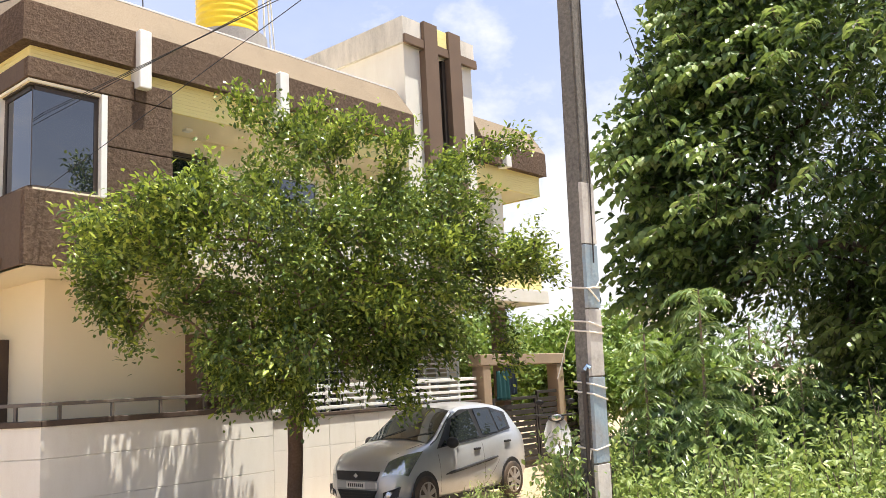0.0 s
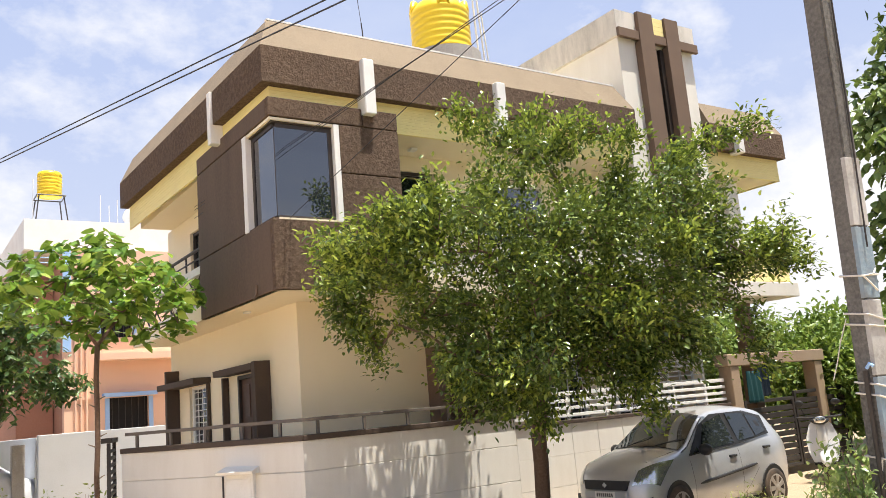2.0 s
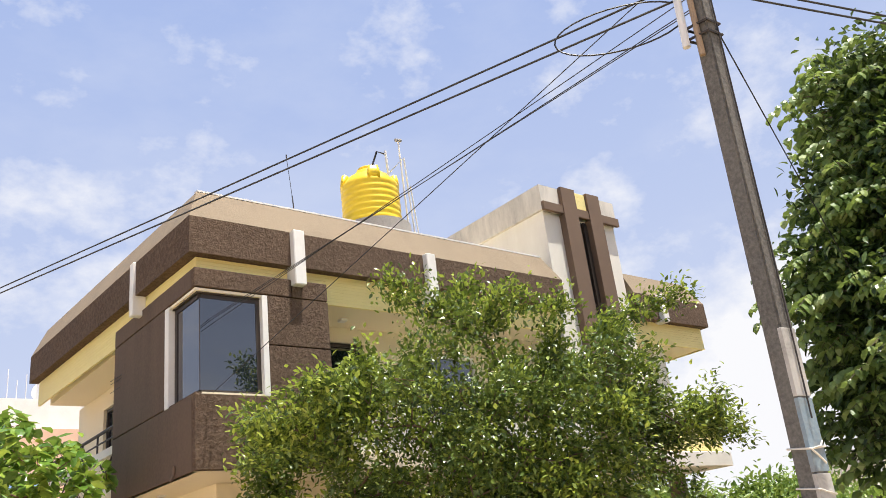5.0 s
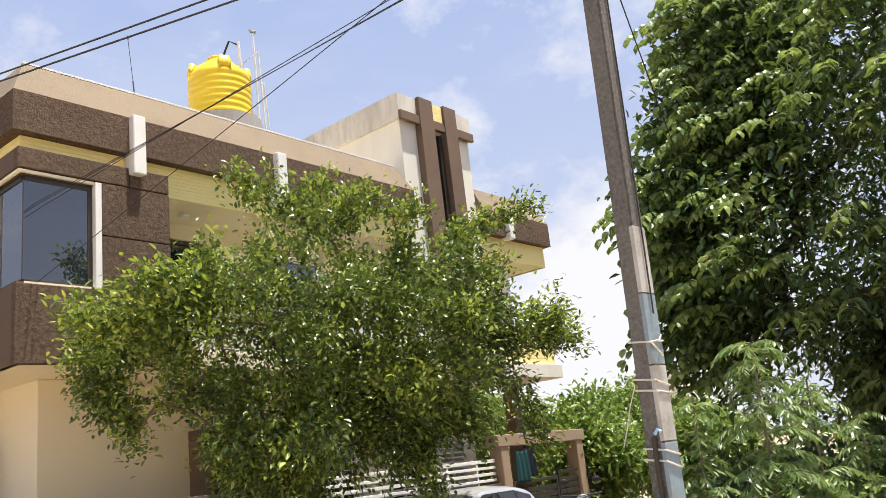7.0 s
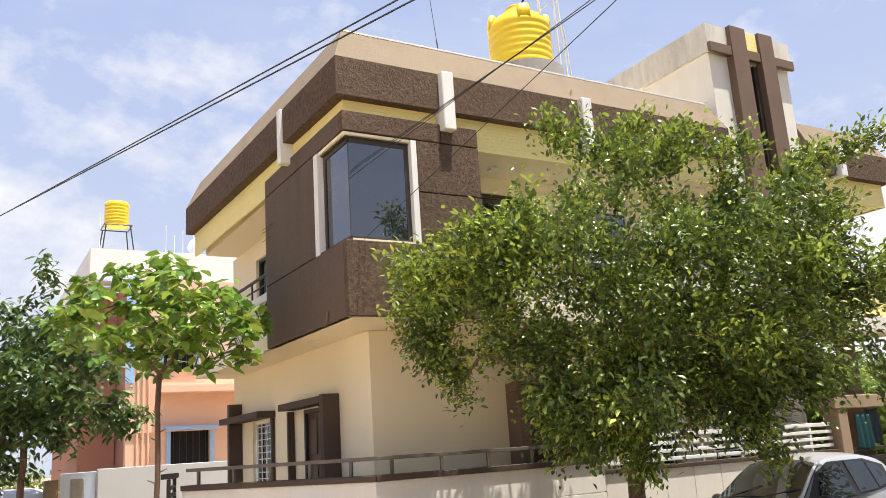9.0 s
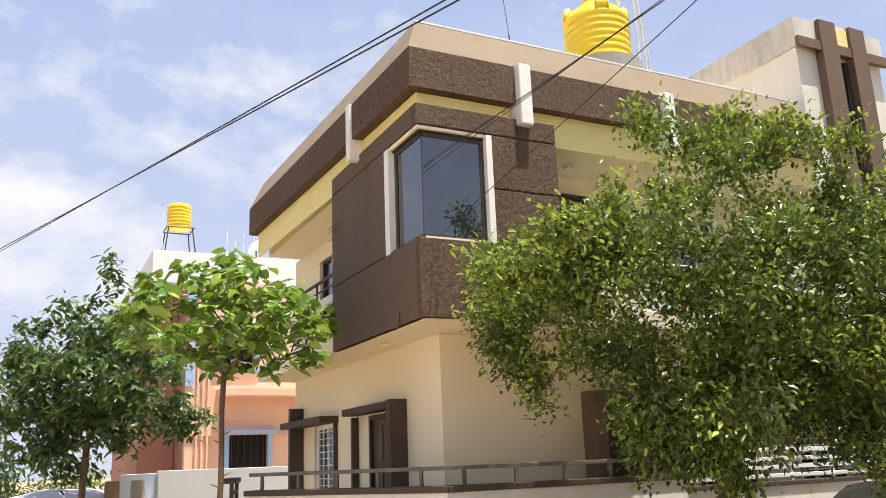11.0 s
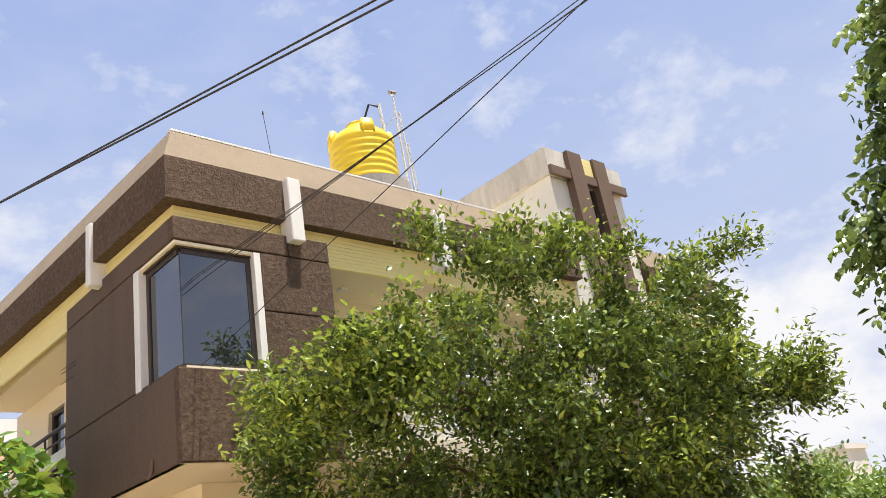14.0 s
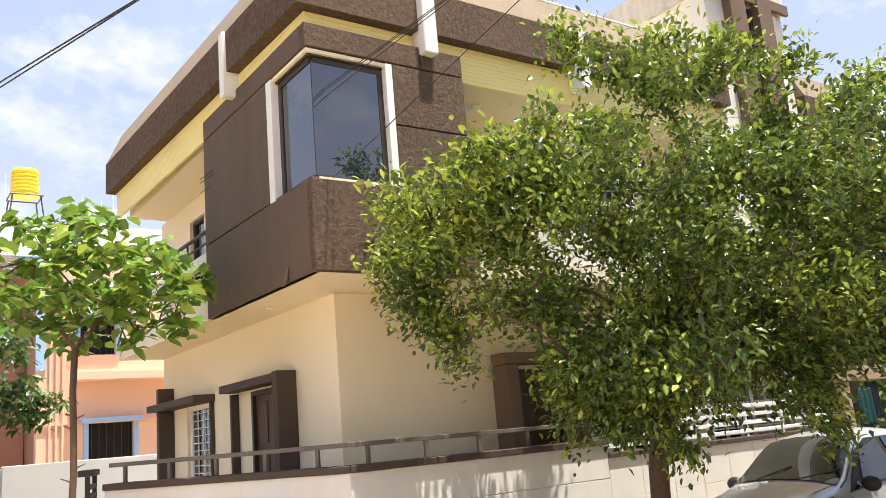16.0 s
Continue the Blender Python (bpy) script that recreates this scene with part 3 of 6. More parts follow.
def window(name, axis, at, u0, u1, z0, z1, frame_mat, glass_mat, label, bars=0, bar_mat=None, rows=0):
    """A framed window set into a wall opening, with its pane and its grille bars."""
    def bx(ua, ub, da, db, za, zb):
        return (ua, ub, at + da, at + db, za, zb) if axis == "x" else (at + da, at + db, ua, ub, za, zb)
    w = 0.055
    ob = part(name, boxes(bx(u0, u0 + w, 0.05, 0.12, z0, z1), bx(u1 - w, u1, 0.05, 0.12, z0, z1), bx(u0 + w, u1 - w, 0.05, 0.12, z0, z0 + w), bx(u0 + w, u1 - w, 0.05, 0.12, z1 - w, z1), bevel=0.005), frame_mat, house, label)
    part("pane", boxes(bx(u0 + w, u1 - w, 0.09, 0.1, z0 + w, z1 - w)), glass_mat, ob)
    for k in range(bars):
        u = u0 + w + (k + 0.5) * (u1 - u0 - 2 * w) / bars
        part("grille_bar", boxes(bx(u - 0.008, u + 0.008, 0.02, 0.035, z0 + w, z1 - w)), bar_mat, ob)
    for k in range(rows):
        z = z0 + w + (k + 0.5) * (z1 - z0 - 2 * w) / rows
        part("grille_bar", boxes(bx(u0 + 0.01, u1 - 0.01, 0.036, 0.05, z - 0.007, z + 0.007)), bar_mat, ob)
    return ob


window("window", "y", 0.8, 4.97, 6.07, 1.2, 2.50, WHITE, TINTED, "window with a white steel grille", 4, WHITE, 11)
window("window", "y", 0.8, 5.1, 5.75, 3.7, 5.36, DARKFRAME, TINTED, "dark-framed balcony door")
window("window", "x", 1.08, 4.75, 6.1, 1.3, 2.55, WHITE, TINTED, "window with a white steel grille", 5, WHITE, 9)
window("window", "x", 1.08, 4.2, 5.6, 4.3, 5.4, WHITE, TINTED, "white-framed upper window")
window("window", "x", 1.08, 2.45, 3.3, 3.6, 5.45, DARKFRAME, TINTED, "dark balcony door")
window("window", "x", 1.08, 9.3, 10.2, 3.6, 5.3, DARKFRAME, TINTED, "dark balcony door")


def grille(x0, x1, y, z0, z1):
    """A white welded grille screen in front of the sit-out."""
    ob = part("grille_screen", boxes((x0, x0 + 0.05, y, y + 0.04, z0, z1), (x1 - 0.05, x1, y, y + 0.04, z0, z1), (x0, x1, y + 0.001, y + 0.039, z1 + 0.001, z1 + 0.045), bevel=0.004), WHITE, house, "white welded steel grille")
    n = int((x1 - x0) / 0.3)
    for k in range(1, n):
        u = x0 + k * (x1 - x0) / n
        part("grille_bar", boxes((u - 0.03, u - 0.014, y + 0.005, y + 0.02, z0, z1)), WHITE, ob)
        part("grille_bar", boxes((u + 0.014, u + 0.03, y + 0.005, y + 0.02, z0, z1)), WHITE, ob)
    m = int((z1 - z0) / 0.085)
    for k in range(m):
        z = z0 + (k + 0.5) * (z1 - z0) / m
        part("grille_bar", boxes((x0 + 0.02, x1 - 0.02, y + 0.022, y + 0.035, z - 0.011, z + 0.011)), WHITE, ob)


grille(6.6, 8.95, 0.92, 1.2, 2.62)


def door(axis, at, u0, u1, z0, z1, label):
    def bx(ua, ub, da, db, za, zb):
        return (ua, ub, at + da, at + db, za, zb) if axis == "x" else (at + da, at + db, ua, ub, za, zb)
    ob = part("door", boxes(bx(u0 + 0.06, u1 - 0.06, 0.08, 0.12, z0, z1 - 0.06)), DOORWOOD, house, label)
    part("door_frame", boxes(bx(u0, u0 + 0.059, 0.03, 0.13, z0, z1), bx(u1 - 0.059, u1, 0.03, 0.13, z0, z1), bx(u0 + 0.06, u1 - 0.06, 0.03, 0.13, z1 - 0.059, z1), bevel=0.005), DARKFRAME, ob)
    w = (u1 - u0 - 0.12)
    for i in range(2):
        for j in range(3):
            ua, za = u0 + 0.06 + w * (0.1 + 0.46 * i), z0 + (z1 - z0) * (0.07 + 0.31 * j)
            part("door_panel", boxes(bx(ua, ua + w * 0.34, 0.066, 0.079, za, za + (z1 - z0) * 0.24), bevel=0.008), DOORWOOD, ob)
    part("handle", tubes(([Vector(bx(u0 + 0.12, 0, 0.05, 0, 0, 0)[0:1] + (0, 0)) if False else Vector((u0 + 0.13, at + 0.045, z0 + 1.0) if axis == "x" else (at + 0.045, u0 + 0.13, z0 + 1.0)),
                           Vector((u0 + 0.13, at + 0.045, z0 + 1.14) if axis == "x" else (at + 0.045, u0 + 0.13, z0 + 1.14))], 0.012)), CHROME, ob)
    return ob


door("y", 0.74, 2.5, 3.45, 0.4, 2.52, "dark brown panelled wooden door")
door("x", 1.08, 3.05, 4.0, 0.35, 2.48, "dark brown panelled wooden door")
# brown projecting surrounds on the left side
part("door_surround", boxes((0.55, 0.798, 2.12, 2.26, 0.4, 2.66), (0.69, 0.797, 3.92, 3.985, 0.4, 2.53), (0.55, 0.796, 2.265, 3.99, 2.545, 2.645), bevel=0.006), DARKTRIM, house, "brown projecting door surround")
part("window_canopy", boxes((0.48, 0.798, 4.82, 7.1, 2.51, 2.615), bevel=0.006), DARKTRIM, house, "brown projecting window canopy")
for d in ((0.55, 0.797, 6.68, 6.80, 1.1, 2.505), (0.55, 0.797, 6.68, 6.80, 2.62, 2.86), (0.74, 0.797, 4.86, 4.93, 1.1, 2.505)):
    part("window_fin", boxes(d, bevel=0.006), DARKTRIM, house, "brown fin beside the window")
part("door_surround", boxes((2.86, 3.04, 0.78, 1.078, 0.3, 2.52), (4.03, 4.16, 0.85, 1.078, 0.3, 2.52), (2.862, 4.15, 0.80, 1.077, 2.525, 2.66), bevel=0.006), TRIM, house, "brown projecting door surround")
part("plinth", boxes((0.74, 11.0, 0.98, 1.076, 0, 0.34), (0.72, 0.796, 1.0, 7.2, 0, 0.38)), TRIM, house)
part("ceiling_lamp", boxes((0.40, 0.5, 2.0, 2.1, ZS - 0.03, ZS - 0.002), bevel=0.008), WHITE, house)
for x, y in ((2.6, 0.6), (5.2, 0.6), (9.4, 0.7)):
    part("ceiling_lamp", boxes((x, x + 0.12, y, y + 0.12, ZF - 0.06, ZF - 0.015), bevel=0.01), WHITE, house)

# ---- roof tank and pipes ----
tank = thing("water_tank", "yellow plastic roof water tank on a concrete ring", "water tank")
TX, TY, TZ, TR = 3.64, 1.02, 7.47, 0.50
bm = bmesh.new()
prof = [(TR * 0.97, 0), (TR, 0.03)]
for k in range(6):
    z = 0.06 + k * 0.10
    prof += [(TR, z), (TR * 0.982, z + 0.02), (TR * 0.978, z + 0.035), (TR * 0.985, z + 0.055), (TR, z + 0.075)]
prof += [(TR, 0.67), (TR * 0.95, 0.72), (TR * 0.78, 0.82), (TR * 0.5, 0.88), (TR * 0.48, 0.93), (TR * 0.44, 0.95), (0.02, 0.96)]
lathe(bm, [(r, z * 1.1) for r, z in prof], (TX, TY, TZ), 48)
body = part("tank_body", bm, TANK, tank, smooth=True)
for k in range(4):
    a = math.pi / 4 + k * math.pi / 2 + 0.35
    c, s = math.cos(a), math.sin(a)
    bm = bmesh.new()
    rings = []
    for r, z, w in ((TR * 0.99, 0.66, 0.10), (TR * 0.985, 0.78, 0.10), (TR * 0.95, 0.88, 0.08), (TR * 0.84, 0.90, 0.07), (TR * 0.72, 0.85, 0.09)):
        rings.append([bm.verts.new((TX + r * c - u * w * s, TY + r * s + u * w * c, TZ + z * 1.1)) for u in (-1, -0.5, 0.5, 1)])
    for r0, r1 in zip(rings, rings[1:]):
        for i in range(3):
            bm.faces.new((r0[i], r0[i + 1], r1[i + 1], r1[i]))
    bm.faces.new(rings[0][::-1] + rings[-1])
    bm.faces.new([r[0] for r in rings])
    bm.faces.new([r[-1] for r in rings][::-1])
    bmesh.ops.recalc_face_normals(bm, faces=bm.faces)
    part("lug", bm, TANK, tank, smooth=True)
bm = bmesh.new()
lathe(bm, [(0.2, 0.0), (0.2, 0.05), (0.17, 0.075), (0.02, 0.08)], (TX, TY, TZ + 1.05), 24)
part("lid", bm, TANK, tank)
bm = bmesh.new()
lathe(bm, [(0.60, 0), (0.60, TZ - 6.16), (0.02, TZ - 6.16)], (TX + 0.05, TY, 6.15), 32)
part("concrete_ring", bm, CONCRETE, tank, "grey concrete base")
pipes = thing("tank_pipes", "white plastic plumbing pipes beside the tank", "pipe")
part("pipe", tubes(([(3.86, 0.62, 7.0), (3.70, 0.56, 8.75)], 0.022)), PIPE, pipes)
part("pipe", tubes(([(3.71, 0.58, 8.70), (3.64, 0.72, 8.8), (3.55, 0.86, 8.42)], 0.018)), BLACKPLASTIC, pipes, "black bent pipe")
part("pipe", tubes(([(4.08, 0.60, 7.0), (3.98, 0.53, 9.0)], 0.016)), PIPE, pipes)
part("pipe_cap", tubes(([(3.92, 0.53, 9.0), (4.04, 0.53, 9.02)], 0.03)), CONCRETE, pipes)
part("pipe", tubes(([(4.22, 0.62, 7.0), (4.08, 0.55, 8.70), (3.80, 0.72, 8.38)], 0.016)), PIPE, pipes)
part("pipe", tubes(([(4.34, 0.66, 7.0), (4.2, 0.6, 8.2)], 0.012)), PIPE, pipes)
aerial = thing("roof_aerial", "thin dark lightning rod on the roof edge", "aerial")
part("rod", tubes(([(2.66, 1.9, 6.12), (2.66, 1.93, 8.1), (2.65, 1.94, 8.3)], 0.011), ([(2.65, 1.94, 8.3), (2.61, 2.0, 9.08)], 0.005), ([(2.61, 2.0, 9.06), (2.61, 2.0, 9.12)], 0.012)), DARKMETAL, aerial)

# ---- compound wall ----
A0, A1, B1, B2 = Vector((-1.17, 2.80, 0)), Vector((0.42, 0.25, 0)), Vector((3.80, 0.25, 0)), Vector((8.72, 0.25, 0))
compound = thing("compound_wall", "off-white plastered compound wall with brown coping", "wall", kind="structure")


def slab(p, q, o0, o1, z0, z1, bevel=0.004, ea=0.0, eb=0.0):
    """A block along p to q, from o0 to o1 to the house side of that line."""
    d = (q - p).normalized()
    n = Vector((-d.y, d.x, 0))
    bm = bmesh.new()
    a, b = p - d * ea, q + d * eb
    extrude(bm, [a + n * o0 + Vector((0, 0, z0)), b + n * o0 + Vector((0, 0, z0)), b + n * o1 + Vector((0, 0, z0)), a + n * o1 + Vector((0, 0, z0))], (0, 0, z1 - z0))
    if bevel:
        bmesh.ops.bevel(bm, geom=bm.edges[:], offset=bevel, segments=1, affect="EDGES")
    return bm


for p, q in ((A0, A1), (A1, B1)):
    part("wall_core", slab(p, q, 0.022, 0.2, -0.1, 1.495, 0, -0.02, -0.02), COMPOUND, compound)
    for z0, z1 in ((-0.1, 0.62), (0.628, 1.12), (1.128, 1.498)):
        part("plaster_course", slab(p, q, 0.0, 0.021, z0, z1, 0.003), COMPOUND, compound)
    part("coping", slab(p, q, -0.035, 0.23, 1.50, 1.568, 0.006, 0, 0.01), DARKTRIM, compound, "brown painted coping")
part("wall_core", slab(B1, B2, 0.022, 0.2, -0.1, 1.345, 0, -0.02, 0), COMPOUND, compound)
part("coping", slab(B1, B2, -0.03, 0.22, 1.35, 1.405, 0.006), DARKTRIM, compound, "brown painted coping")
part("wall_tile_backing", slab(B1, B2, 0.012, 0.0215, -0.1, 1.345, 0), COMPOUND, compound)
for i in range(9):
    for z0, z1 in ((-0.1, 0.44), (0.445, 0.89), (0.895, 1.345)):
        u0 = i * 0.546
        part("wall_tile", slab(B1 + Vector((u0 + 0.002, 0, 0)), B1 + Vector((u0 + 0.541, 0, 0)), 0.0, 0.0115, z0, z1, 0.002), COMPOUND, compound)


def railing(name, p, q, label, z0, bars, posts, mat, height):
    ob = thing(name, label, "railing")
    d = (q - p).normalized()
    n = Vector((-d.y, d.x, 0))
    for z, h, w in bars:
        part("rail_bar", slab(p, q, 0.06, 0.06 + w, z, z + h, 0.004), mat, ob)
    for k in range(posts):
        c = p + d * ((q - p).length * (k + 0.35) / posts)
        part("post", slab(c - d * 0.02, c + d * 0.02, 0.065, 0.1, z0, z0 + height, 0.003), mat, ob)
    return ob


railing("wall_railing", A0, A1, "low dark steel rail along the compound wall", 1.568, [(1.735, 0.045, 0.05)], 5, RAILMETAL, 0.17)
railing("wall_railing", A1 + Vector((0.02, 0, 0)), B1, "low dark steel rail along the compound wall", 1.568, [(1.735, 0.045, 0.05)], 5, RAILMETAL, 0.17)
railing("slat_railing", B1 + Vector((0.03, 0, 0)), B2, "white horizontal slat railing on the wall", 1.405, [(1.45, 0.05, 0.03), (1.56, 0.05, 0.03), (1.67, 0.05, 0.03), (1.78, 0.06, 0.03)], 6, WHITE, 0.43)

# gateway with beam, gate and drying clothes
gateway = thing("gateway", "brown plastered gate frame with a crossbeam", "gateway")
part("pillar", boxes((8.78, 9.02, 0.18, 0.46, -0.1, 2.04), bevel=0.01), GATEBROWN, gateway)
part("pillar", boxes((11.36, 11.60, 0.18, 0.46, -0.1, 2.04), bevel=0.01), GATEBROWN, gateway)
part("beam", boxes((8.70, 11.68, 0.16, 0.48, 2.045, 2.26), bevel=0.01), GATEBROWN, gateway)
for x0, x1, zt in ((9.12, 10.60, 1.40), (10.63, 12.3, 1.50)):
    gate = thing("gate_leaf", "black steel gate leaf with horizontal slats", "gate", "driveway gate")
    part("gate_frame", boxes((x0, x0 + 0.06, 0.24, 0.29, 0.12, zt), (x1 - 0.06, x1, 0.24, 0.29, 0.12, zt), (x0 + 0.061, x1 - 0.061, 0.24, 0.29, zt - 0.06, zt), (x0 + 0.061, x1 - 0.061, 0.24, 0.29, 0.12, 0.18), bevel=0.004), DARKMETAL, gate)
    n = int((zt - 0.3) / 0.115)
    for k in range(n):
        z = 0.22 + k * (zt - 0.34) / n
        part("slat", boxes((x0 + 0.062, x1 - 0.062, 0.25, 0.278, z, z + 0.092), bevel=0.004), DARKMETAL, gate)


def cloth(x0, x1, y, z0, z1, mat, label, seed):
    rnd = random.Random(seed)
    n, m, verts, faces = 16, 12, [], []
    ph = rnd.random() * 6
    for j in range(m + 1):
        for i in range(n + 1):
            u, v = i / n, j / m
            verts.append((x0 + (x1 - x0) * u, y + 0.025 * math.sin(u * 17 + ph + v) * (1 - v * 0.5) - 0.01, z0 + (z1 - z0) * v + 0.004 * math.sin(u * 9 + ph)))
    for j in range(m):
        for i in range(n):
            a = j * (n + 1) + i
            faces.append((a, a + 1, a + n + 2, a + n + 1))
    ob = raw("hanging_cloth", verts, faces, mat, smooth=True)
    mod = ob.modifiers.new("thick", "SOLIDIFY")
    mod.thickness = 0.008
    return tagged(ob, label, "cloth")


cloth(9.22, 9.60, 0.20, 1.36, 1.93, TEAL, "teal cloth hung over the gate", 1)
cloth(9.66, 9.98, 0.30, 1.45, 2.02, NAVY, "faded navy cloth hung under the gate beam", 2)

# side gate and meter box
side_gate = thing("side_gate", "narrow black louvred steel side gate", "gate")
g0, g1 = Vector((-1.30, 2.88, 0)), Vector((-1.0, 3.9, 0))
part("gate_frame", slab(g0, g0 + (g1 - g0).normalized() * 0.06, 0, 0.05, 0, 1.66, 0.004), DARKMETAL, side_gate)
part("gate_frame", slab(g1, g1 + (g1 - g0).normalized() * 0.06, 0, 0.05, 0, 1.66, 0.004), DARKMETAL, side_gate)
part("gate_cap", slab(g0, g1, -0.03, 0.12, 1.662, 1.73, 0.006, 0.04, 0.1), DARKMETAL, side_gate)
for k in range(15):
    part("slat", slab(g0, g1, 0.005, 0.045, 0.12 + k * 0.1, 0.17 + k * 0.1, 0.004, -0.062, -0.002), DARKMETAL, side_gate)
meter = thing("meter_box", "white metal meter box with a sloping lid", "meter box", at=pose(-0.14, 1.0, -0.06, 0, 0, -50))
part("cabinet", boxes((-0.20, 0.20, -0.02, 0.20, -0.1, 1.20), bevel=0.006), WHITE, meter)
part("door_panel", boxes((-0.17, 0.17, -0.028, -0.021, 0.25, 1.14), bevel=0.002), WHITE, meter)
part("lid", prism([(-0.26, -0.14, 1.205), (-0.26, 0.26, 1.205), (-0.26, 0.24, 1.33), (-0.26, -0.16, 1.24)], (0.52, 0, 0)), WHITE, meter, "sloping white lid")
part("conduit", tubes(([(-0.215, -0.045, -0.1), (-0.215, -0.045, 1.19)], 0.013)), DARKMETAL, meter, "dark conduit pipe")


# ---- vegetation ----
def leaf_cloud(name, centres, spread, per, length, width, material, parent, seed, droop=0.3, outward=None, fold=0.25, aim=None, flat=(1, 1, 1), whorl=False):
    """Many single leaves, each a folded blade of four faces, round the given centres."""
    rng = np.random.default_rng(seed)
    c = np.repeat(np.asarray(centres, float), per, axis=0)
    n = len(c)
    off = rng.normal(size=(n, 3)) * spread * np.array(flat)
    if whorl:
        off *= 0.25
    p = c + off
    d = rng.normal(size=(n, 3))
    if whorl:
        ang = rng.random(n) * 2 * np.pi
        d = np.stack([np.cos(ang), np.sin(ang), rng.normal(size=n) * 0.25 + 0.1], 1)
    elif outward is not None:
        o = p - np.asarray(outward)
        d = d * 0.8 + o / np.linalg.norm(o, axis=1, keepdims=True) * 0.9
    d[:, 2] -= droop * (1 + rng.random(n))
    d /= np.linalg.norm(d, axis=1, keepdims=True)
    up = rng.normal(size=(n, 3)) * 0.45 + np.array([0, 0, 1.0])
    side = np.cross(d, up)
    side /= np.linalg.norm(side, axis=1, keepdims=True) + 1e-9
    nor = np.cross(side, d)
    L = (length * (0.55 + 0.75 * rng.random(n)))[:, None]
    W = (width * (0.7 + 0.5 * rng.random(n)))[:, None] * 0.5
    f = fold * W
    curl = (L * (0.05 + 0.18 * rng.random(n))[:, None])
    v = np.stack([p, p + d * L * 0.38 + side * W + nor * f, p + d * L * 0.42, p + d * L * 0.38 - side * W + nor * f,
                  p + d * L * 0.78 + side * W * 0.62 + nor * (f - curl * 0.5), p + d * L * 0.8 - nor * curl * 0.45, p + d * L * 0.78 - side * W * 0.62 + nor * (f - curl * 0.5), p + d * L - nor * curl], 1)
    base = (np.arange(n) * 8)[:, None]
    quads = np.concatenate([base + np.array([q]) for q in ((0, 1, 2, 2), (0, 2, 3, 3))], 0)
    tri = np.concatenate([base + np.array([q]) for q in ((0, 1, 2), (0, 2, 3), (4, 7, 5), (5, 7, 6))], 0)
    qd = np.concatenate([base + np.array([q]) for q in ((1, 4, 5, 2), (2, 5, 6, 3))], 0)
    return raw(name, v.reshape(-1, 3).tolist(), tri.tolist() + qd.tolist(), material, parent)


def skeleton_tree(root, trunk_top, targets, seed, base_radius, twig=0.006):
    """Links every target point to the nearest point already grown; returns nodes, parents and radii."""
    rng = random.Random(seed)
    nodes, parent = [Vector(root)], [-1]
    steps = 7
    for k in range(1, steps + 1):
        p = Vector(root).lerp(Vector(trunk_top), k / steps)
        p += Vector((rng.uniform(-1, 1), rng.uniform(-1, 1), 0)) * base_radius * 0.35
        nodes.append(p)
        parent.append(len(nodes) - 2)
    top = Vector(trunk_top)
    arr = np.array([tuple(v) for v in nodes])
    ends = []
    for tgt in sorted((Vector(p) for p in targets), key=lambda q: (q - top).length):
        dist = np.linalg.norm(arr - np.array(tuple(tgt)), axis=1)
        dist[: steps - 2] += 5.0
        i = int(dist.argmin())
        gap = tgt - nodes[i]
        m = max(1, int(gap.length / 0.35))
        prev = i
        for k in range(1, m + 1):
            q = nodes[i] + gap * (k / m)
            if k < m:
                q = q + Vector((rng.uniform(-1, 1), rng.uniform(-1, 1), rng.uniform(-0.5, 1.0))) * 0.06
            nodes.append(q)
            parent.append(prev)
            prev = len(nodes) - 1
            arr = np.vstack([arr, np.array(tuple(q))])
        ends.append(prev)
    weight = [0.0] * len(nodes)
    for e in ends:
        weight[e] += 1
    for i in range(len(nodes) - 1, 0, -1):
        weight[parent[i]] += weight[i]
    total = max(weight[0], 1)
    rad = [max(twig, base_radius * (w / total) ** 0.52) for w in weight]
    return nodes, parent, rad


def wood(name, nodes, parent, rad, material, owner, low, label="", only=None):
    bm = bmesh.new()
    for i in range(1, len(nodes)):
        if (only is None or only(i)) and rad[i] >= low:
            tube(bm, [nodes[parent[i]], nodes[i]], [rad[parent[i]] if rad[parent[i]] < rad[i] * 2.2 else rad[i] * 1.15, rad[i]], 7 if rad[i] > 0.03 else 4, caps=False)
    return part(name, bm, material, owner, label, smooth=True)


def tree(name, label, root, trunk_top, targets, seed, base_radius, bark, leaf, per, spread, length, width, droop=0.3, twig=0.005, whorl=False, fold=0.25, flat=(1, 1, 1), category="tree", tips=None):
    ob = thing(name, label, category)
    nodes, parent, rad = skeleton_tree(root, trunk_top, targets, seed, base_radius, twig)
    part("trunk", tubes(([nodes[0] - Vector((0, 0, 0.1))] + nodes[:8], [base_radius * 1.25, base_radius * 1.12] + rad[1:8]), sides=10), bark, ob, smooth=True)
    tagged(wood("branching", nodes, parent, rad, bark, ob, 0, only=lambda i: i >= 8), kind="stuff")
    tagged(leaf_cloud("crown", targets, spread, per, length, width, leaf, ob, seed, droop, outward=trunk_top, fold=fold, whorl=whorl, flat=flat), kind="stuff")
    # a second leaf cloud, in a colour that carries the sunlit look
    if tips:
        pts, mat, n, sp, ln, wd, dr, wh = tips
        tagged(leaf_cloud("lit_tone_foliage", pts, sp, n, ln, wd, mat, ob, seed + 1, dr, outward=trunk_top, fold=fold, whorl=wh), kind="stuff")
    return ob


rnd = random.Random(11)
